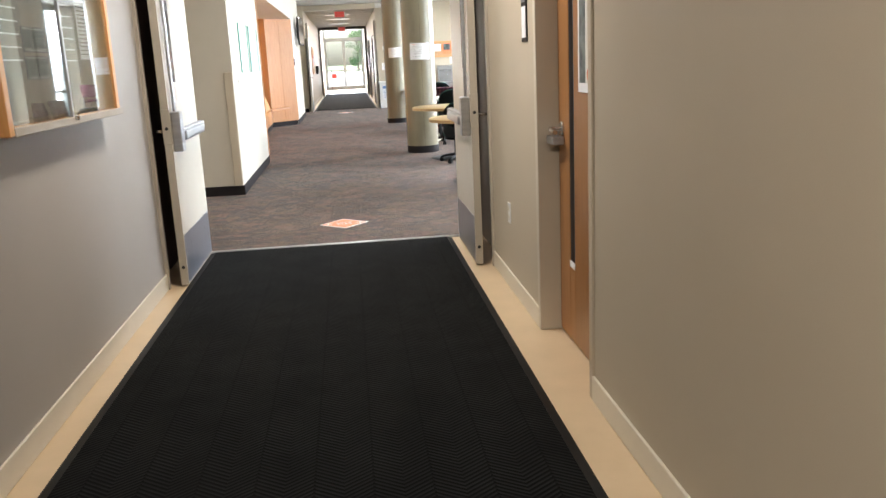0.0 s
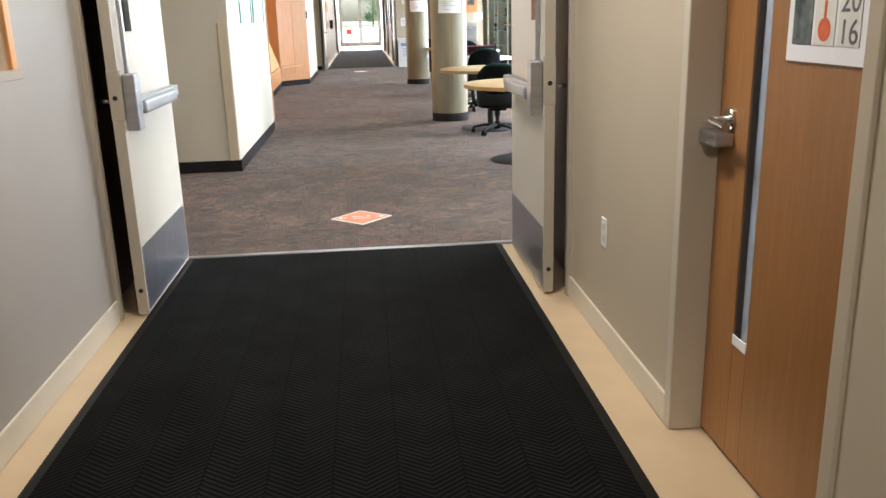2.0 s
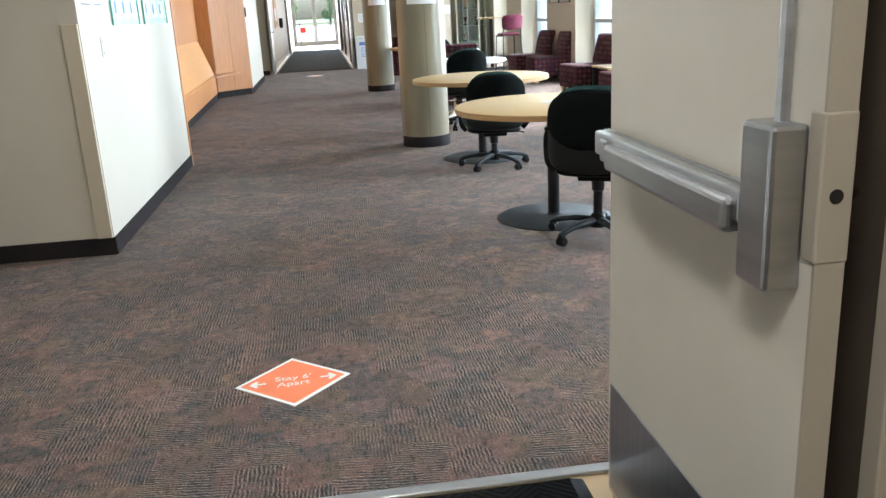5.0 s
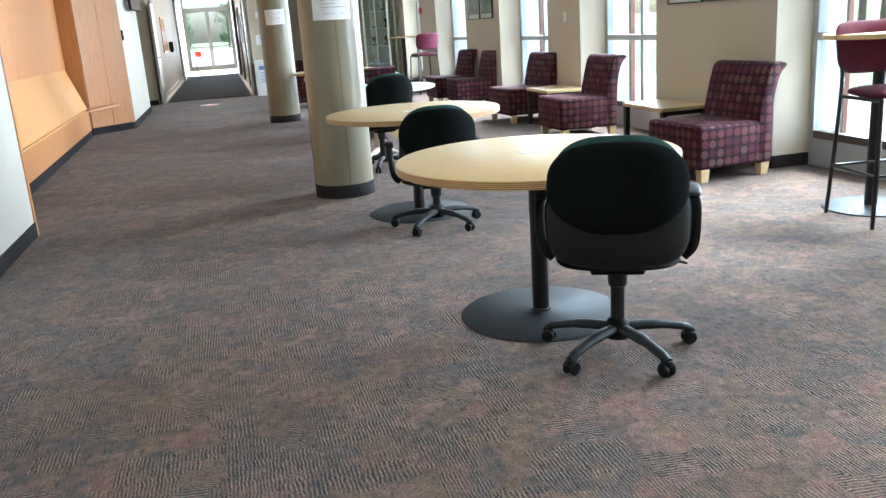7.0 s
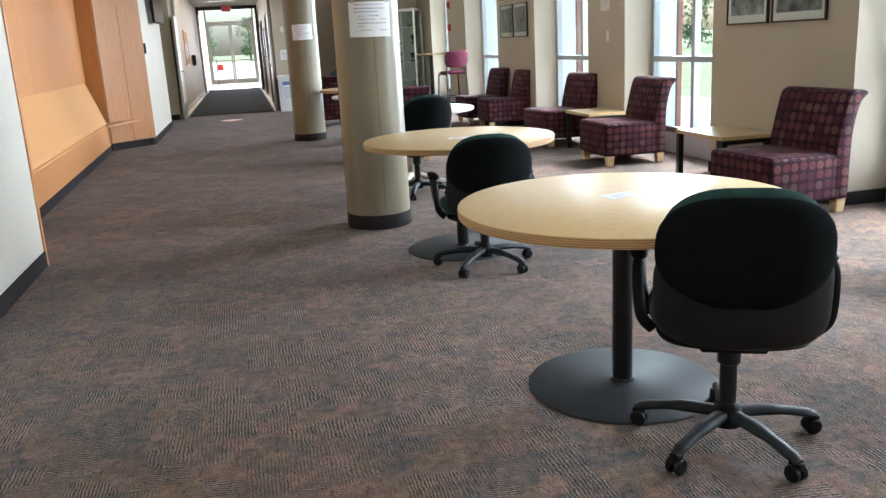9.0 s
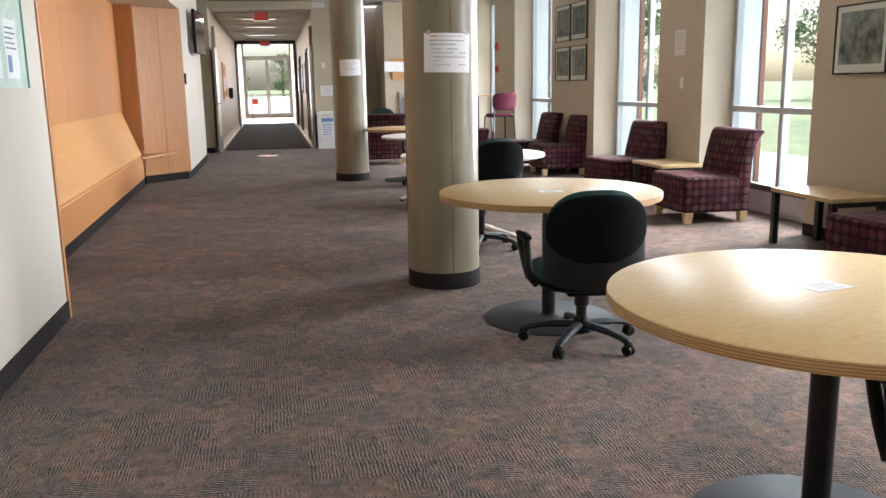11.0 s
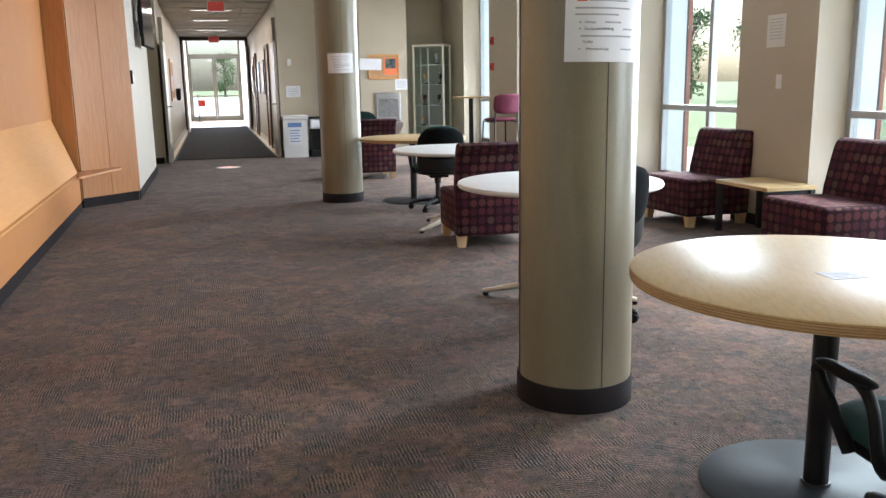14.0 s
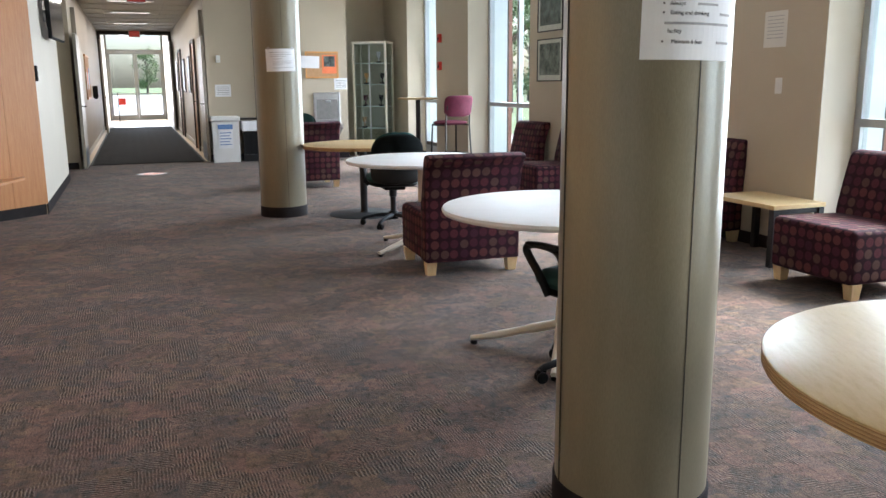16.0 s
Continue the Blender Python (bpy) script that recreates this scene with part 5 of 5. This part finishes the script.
for y in (24.9, 35.9):
    ex = thing("exit_sign", "lit red exit sign hung from the ceiling", "exit sign", group="exit signs")
    part("housing", box(-0.08, y, 2.73, 0.24, y + 0.05, 2.925, 0.004), WHITEPLASTIC, ex)
    part("face", box(-0.065, y - 0.004, 2.745, 0.225, y - 0.0005, 2.91), EXITGLOW, ex, "glowing red face")
for x, y, z in ((0.0, 26.8, 2.93), (0.0, 29.5, 2.93), (0.0, 33.0, 2.93), (0.1, -1.6, 2.75), (0.1, 2.9, 2.75), (0.1, 6.1, 3.05)):
    cl = thing("ceiling_light", "recessed ceiling light with a pale diffuser", "ceiling light", group="ceiling lights")
    u, w = (0.42, 0.11) if y > 20 else (0.31, 0.61)
    part("frame", box(x - u, y - w, z - 0.012, x + u, y + w, z - 0.001, 0.003), GRID, cl)
    part("diffuser", box(x - u + 0.04, y - w + 0.04, z - 0.016, x + u - 0.04, y + w - 0.04, z - 0.0125), LAMPGLOW, cl)
cb1 = thing("cork_board", "framed cork board with papers in the far corridor", "notice board")
part("cork", box(-0.968, 27.6, 1.05, -0.955, 29.2, 1.95), CORK, cb1)
for a in ((27.6, 1.05, 29.2, 1.09), (27.6, 1.91, 29.2, 1.95)):
    part("frame", box(-0.969, a[0], a[1], -0.945, a[2], a[3]), CASEWOOD, cb1)
for k in range(4):
    part("pinned_paper", box(-0.9545, 27.7 + 0.36 * k, 1.25 + 0.1 * (k % 2), -0.953, 27.95 + 0.36 * k, 1.6 + 0.1 * (k % 2)), (PAPER, ORANGE, PAPER, INK_BLUE)[k], cb1)
for y in (26.6, 31.6):
    sd = thing("side_door", "brown wood side door in a dark frame along the far corridor", "door", group="far corridor side doors")
    part("leaf", box(1.112, y + 0.07, 0.01, 1.128, y + 0.93, 2.15, 0.002), DOORWOOD, sd)
    for y0, y1 in ((y, y + 0.065), (y + 0.935, y + 1.0)):
        part("jamb", box(1.085, y0, 0.0, 1.128, y1, 2.22, 0.003), BRONZE, sd, "dark frame")
    part("head", box(1.085, y + 0.066, 2.155, 1.128, y + 0.934, 2.22, 0.003), BRONZE, sd)
    part("lever", tube(arc([(1.112, y + 0.15, 1.0), (1.06, y + 0.15, 1.0), (1.055, y + 0.26, 1.0)]), 0.011), CHROME, sd)
for y in (28.4, 30.3, 33.6):
    fp = thing("corridor_picture", "dark wood framed picture in the far corridor", "picture", group="corridor pictures")
    part("frame", box(1.104, y, 1.15, 1.128, y + 0.75, 1.95, 0.004), BRONZE, fp)
    part("print", box(1.100, y + 0.05, 1.2, 1.1035, y + 0.70, 1.90), ART, fp)
hd = thing("wall_dispenser", "dark wall dispenser in the far corridor", "dispenser")
part("body", box(-0.968, 30.4, 1.05, -0.86, 30.6, 1.32, 0.01), BLACK, hd)
part("nozzle", box(-0.95, 30.45, 1.02, -0.88, 30.55, 1.049), BLACK, hd)
rs = thing("stanchion_sign", "small red sign on a thin stand by the glass doors", "sign", pose(-0.62, 42.6, 0))
part("base_disc", lathe([(0.16, 0), (0.15, 0.015)], 24), BLACKMETAL, rs)
part("pole", lathe([(0.015, 0.016), (0.015, 1.1)], 12), BLACKMETAL, rs)
part("placard", box(0.02, -0.01, 0.62, 0.26, 0.01, 0.86), RED, rs)

# ---- north wall fixtures ----
bn = thing("recycling_bin", "white slim recycling bin with blue printed label", "bin")
part("body", prism([(1.13, 23.87), (1.58, 23.87), (1.55, 24.26), (1.16, 24.26)], 0.0, 0.70), WHITEPLASTIC, bn)
part("lid", box(1.11, 23.85, 0.702, 1.60, 24.27, 0.785, 0.02, 3), WHITEPLASTIC, bn)
part("label", box(1.22, 23.866, 0.24, 1.47, 23.869, 0.66), PAPER, bn)
part("label_band", box(1.22, 23.862, 0.57, 1.47, 23.8655, 0.65), INK_BLUE, bn)
for q in range(5):
    part("print_line", box(1.25, 23.862, 0.30 + 0.05 * q, 1.44 - 0.03 * (q % 2), 23.8655, 0.315 + 0.05 * q), INK_BLUE, bn)
bb = thing("bin_with_bag", "black bin with a white bag over its rim", "bin")
part("body", prism([(1.66, 23.92), (1.98, 23.92), (1.96, 24.2), (1.68, 24.2)], 0.12, 0.62), BLACK, bb)
part("bag", box(1.635, 23.90, 0.52, 2.0, 24.22, 0.70, 0.03, 3), PAPER, bb, "white plastic bag")
part("stand", box(1.64, 23.9, 0.0, 1.99, 24.21, 0.119, 0.01), BLACKMETAL, bb)
part("hoop", box(1.62, 23.9, 0.72, 2.02, 24.22, 0.75, 0.01), BLACKMETAL, bb)
sheet("wall_paper", "white printed sheet on the north wall", pose(1.39, 24.297, 1.22), 0.27, 0.21, [(-0.38, 0.38, 0.3 - 0.15 * q, 0.006, INK) for q in range(5)])
th = thing("thermostat", "white thermostat on the north wall", "thermostat")
part("body", box(1.30, 24.265, 1.70, 1.37, 24.298, 1.82, 0.006), WHITEPLASTIC, th)
part("vent", box(1.315, 24.262, 1.72, 1.355, 24.2648, 1.74), BASE_LIGHT, th)
YP = 23.908
cb2 = thing("cork_board", "cork board with orange poster and papers", "notice board")
part("cork", box(2.78, YP - 0.012, 1.42, 3.37, YP, 1.88), CORK, cb2)
for a in ((2.78, 1.42, 3.37, 1.445), (2.78, 1.855, 3.37, 1.88), (2.78, 1.445, 2.805, 1.855), (3.345, 1.445, 3.37, 1.855)):
    part("frame", box(a[0], YP - 0.02, a[1], a[2], YP - 0.0121, a[3]), CASEWOOD, cb2)
part("poster", box(3.08, YP - 0.014, 1.50, 3.34, YP - 0.0122, 1.82), ORANGE, cb2, "orange printed poster")
part("poster_print", box(3.11, YP - 0.0155, 1.62, 3.31, YP - 0.0142, 1.80), ART_DARK, cb2)
sheet("pier_paper", "white sheet pinned over the cork board", pose(2.82, YP - 0.022, 1.70, 0, 2, 0), 0.42, 0.21, [])
sheet("pier_paper", "white printed sheet on the pier by the fountain", pose(3.41, YP - 0.001, 1.32), 0.24, 0.2, [(-0.38, 0.38, 0.3 - 0.15 * q, 0.006, INK) for q in range(5)])
wf = thing("bottle_filler", "stainless bottle filling fountain set in the wall", "drinking fountain")
part("surround", box(2.90, YP - 0.03, 0.62, 3.38, YP - 0.001, 1.17, 0.008), STEEL, wf)
part("recess", box(2.95, YP - 0.034, 0.70, 3.33, YP - 0.0305, 1.05), TACK, wf, "grey filling recess")
part("bottle_mark", lathe([(0.03, 0.74), (0.035, 0.78), (0.035, 0.88), (0.013, 0.94), (0.013, 0.98)], 16, (3.18, YP - 0.06)), CLEAR, wf)
part("spout", box(3.1, YP - 0.09, 1.0, 3.2, YP - 0.0345, 1.03, 0.006), STEEL, wf)
part("basin", prism([(YP - 0.30, 0.55), (YP - 0.31, 0.62), (YP - 0.001, 0.619), (YP - 0.001, 0.40)], 2.92, 3.36, "x"), STEEL, wf)
gc = thing("glass_cabinet", "tall glass display cabinet with aluminium posts and shelves", "cabinet")
gx0, gx1, gy0, gy1 = -0.32, 0.32, -0.235, 0.235
GCM = pose(4.10, 24.20, 0, 0, 0, -33)
gc.matrix_basis = GCM
for x in (gx0, gx1 - 0.035):
    for y in (gy0, gy1 - 0.035):
        part("post", box(x, y, 0.0, x + 0.035, y + 0.035, 2.03, 0.003), CREAMMETAL, gc)
part("plinth", box(gx0 + 0.005, gy0 + 0.005, 0.02, gx1 - 0.005, gy1 - 0.005, 0.12), BLACK, gc)
part("top", box(gx0 - 0.004, gy0 - 0.004, 2.03, gx1 + 0.004, gy1 + 0.004, 2.07, 0.003), CREAMMETAL, gc)
for z in (0.5, 0.9, 1.3, 1.68):
    part("shelf", box(gx0 + 0.036, gy0 + 0.02, z, gx1 - 0.036, gy1 - 0.022, z + 0.008), NOTICE, gc, "pale green glass shelf")
part("pane", box(gx0 + 0.036, gy0 + 0.012, 0.12, gx1 - 0.036, gy0 + 0.017, 2.03), GLASS, gc).visible_shadow = False
part("pane", box(gx0 + 0.012, gy0 + 0.036, 0.12, gx0 + 0.017, gy1 - 0.036, 2.03), GLASS, gc).visible_shadow = False
part("pane", box(gx0 + 0.036, gy1 - 0.02, 0.12, gx1 - 0.036, gy1 - 0.014, 2.03), GLASS, gc).visible_shadow = False
part("pane", box(gx1 - 0.017, gy0 + 0.036, 0.12, gx1 - 0.012, gy1 - 0.036, 2.03), GLASS, gc).visible_shadow = False
part("door_stile", box((gx0 + gx1) / 2 - 0.012, gy0 + 0.002, 0.12, (gx0 + gx1) / 2 + 0.012, gy0 + 0.0115, 2.03), ALU, gc)
for k, (z, mt) in enumerate(((0.508, CORK), (0.908, BLACK), (1.308, CASEWOOD), (1.688, STEEL), (0.908, MAROON), (1.308, BLACK))):
    xx = gx0 + 0.14 + 0.3 * (k % 2) + 0.03 * (k % 3)
    tr = thing("trophy", "small dark trophy standing in the glass cabinet", "trophy", GCM @ pose(xx, gy0 + 0.2, z), "cabinet trophies")
    part("foot", box(-0.04, -0.04, 0, 0.04, 0.04, 0.03, 0.004), BLACK, tr)
    part("cup", lathe([(0.012, 0.03), (0.012, 0.09), (0.035, 0.13), (0.045, 0.2)], 16), mt, tr)

# ---- outdoors ----
def leaf_cloud(rng, centre, radius, count, size):
    verts, faces = [], []
    for _ in range(count):
        d = Vector((rng.gauss(0, 1), rng.gauss(0, 1), rng.gauss(0, 0.8))).normalized()
        p = centre + d * radius * (0.35 + 0.65 * rng.random())
        a = Vector((rng.uniform(-1, 1), rng.uniform(-1, 1), rng.uniform(-1, 1))).normalized()
        b = a.cross(Vector((rng.uniform(-1, 1), rng.uniform(-1, 1), rng.uniform(-1, 1)))).normalized()
        s = size * rng.uniform(0.6, 1.3)
        n = len(verts)
        verts += [p - a * s, p + b * s * 0.45, p + a * s, p - b * s * 0.45]
        faces.append((n, n + 1, n + 2, n + 3))
    return verts, faces


def tree(x, y, h, seed, low=0.32):
    rng = random.Random(seed)
    t = thing("tree", "leafy green tree on the lawn outside", "tree", pose(x, y, -0.14), "trees outside")
    part("trunk", tube([(0, 0, 0), (0.05, 0.02, h * 0.3), (0.0, 0.08, h * 0.75)], [0.22, 0.16, 0.05], 10), BARK, t)
    verts, faces = [], []
    for k in range(14 if low > 0.2 else 26):
        a, z = rng.uniform(0, 6.283), h * rng.uniform(low, 0.95)
        r = h * 0.26 * (1.15 - abs(z / h - 0.55) * 1.6) * rng.uniform(0.5, 1)
        tip = Vector((math.cos(a) * r, math.sin(a) * r, z))
        part("limb", tube([(0.03, 0.04, z * 0.75), tuple(tip * 0.6 + Vector((0, 0, z * 0.36))), tuple(tip)], [0.05, 0.03, 0.012], 6), BARK, t)
        v, f = leaf_cloud(rng, tip, h * 0.13, 170 if low > 0.2 else 80, 0.16)
        faces += [tuple(i + len(verts) for i in q) for q in f]
        verts += v
    me = bpy.data.meshes.new("crown")
    me.from_pydata([tuple(v) for v in verts], [], faces)
    me.materials.append(LEAF)
    ob = new("crown", me)
    ob.parent = t
    return t


for k, (x, y, h) in enumerate(((24, 30.5, 8.5), (38, 58, 9), (46, 44, 10), (22, 62, 9), (28, 31, 10), (33, 42, 11), (17, 46, 8), (21, 25, 8.5), (-5, 146, 6.4), (2.2, 150, 7.0), (9, 147, 6.2), (-12, 151, 6.6))):
    tree(x, y, h, 40 + k, 0.32 if y < 100 else 0.1)
for k, (x, y, h) in enumerate(((39, 56, 7.5), (46, 62, 8), (36, 66, 7), (52, 70, 8), (30, 70, 7.5))):
    tree(x, y, h, 80 + k, 0.1)
hs = thing("brick_building", "red brick building with rows of windows beyond the lawn", "building", pose(130, 40, -0.14))
part("wall", box(0, -30, 0, 12, 40, 8.0), BRICKWALL, hs)
part("roof", box(-0.4, -30.4, 8.001, 12.4, 40.4, 8.5), CONCRETE, hs)
for r in range(2):
    for k in range(12):
        y = -27 + 5.6 * k
        wn = part("window", box(-0.06, y, 1.2 + 3.6 * r, -0.005, y + 2.2, 3.2 + 3.6 * r), ALU, hs)
        part("pane", box(-0.08, y + 0.1, 1.3 + 3.6 * r, -0.065, y + 2.1, 3.1 + 3.6 * r), SCREEN, wn)
tk = thing("parked_tractor", "small orange and blue tractor parked on the lawn", "tractor", pose(33.0, 46.0, -0.14, 0, 0, 20))
part("body", box(-0.5, -1.4, 0.55, 0.5, 1.0, 1.15, 0.08), ORANGE, tk)
part("cab", box(-0.55, -0.9, 1.151, 0.55, 0.3, 2.2, 0.08), INK_BLUE, tk)
for x in (-0.72, 0.55):
    for y, r in ((-0.9, 0.6), (0.75, 0.42)):
        wh = part("wheel", moved(lathe([(r * 0.9, 0), (r, 0.05), (r, 0.13), (r * 0.9, 0.18)], 24), Matrix.Translation((x, y, r)) @ pose(0, 0, 0, 0, 90)), BLACK, tk)
        part("rim", moved(lathe([(r * 0.5, -0.01), (r * 0.5, 0.19)], 18), Matrix.Translation((x, y, r)) @ pose(0, 0, 0, 0, 90)), ORANGE, wh)
for y in (20, 33):
    lp = thing("lamp_post", "thin grey lamp post beside the walk", "lamp post", pose(10.4, y, -0.14), "lamp posts")
    part("pole", lathe([(0.07, 0), (0.05, 4.2)], 14), ALU, lp)
    part("head", lathe([(0.06, 4.2), (0.25, 4.3), (0.2, 4.55), (0.05, 4.65)], 18), BLACKMETAL, lp)
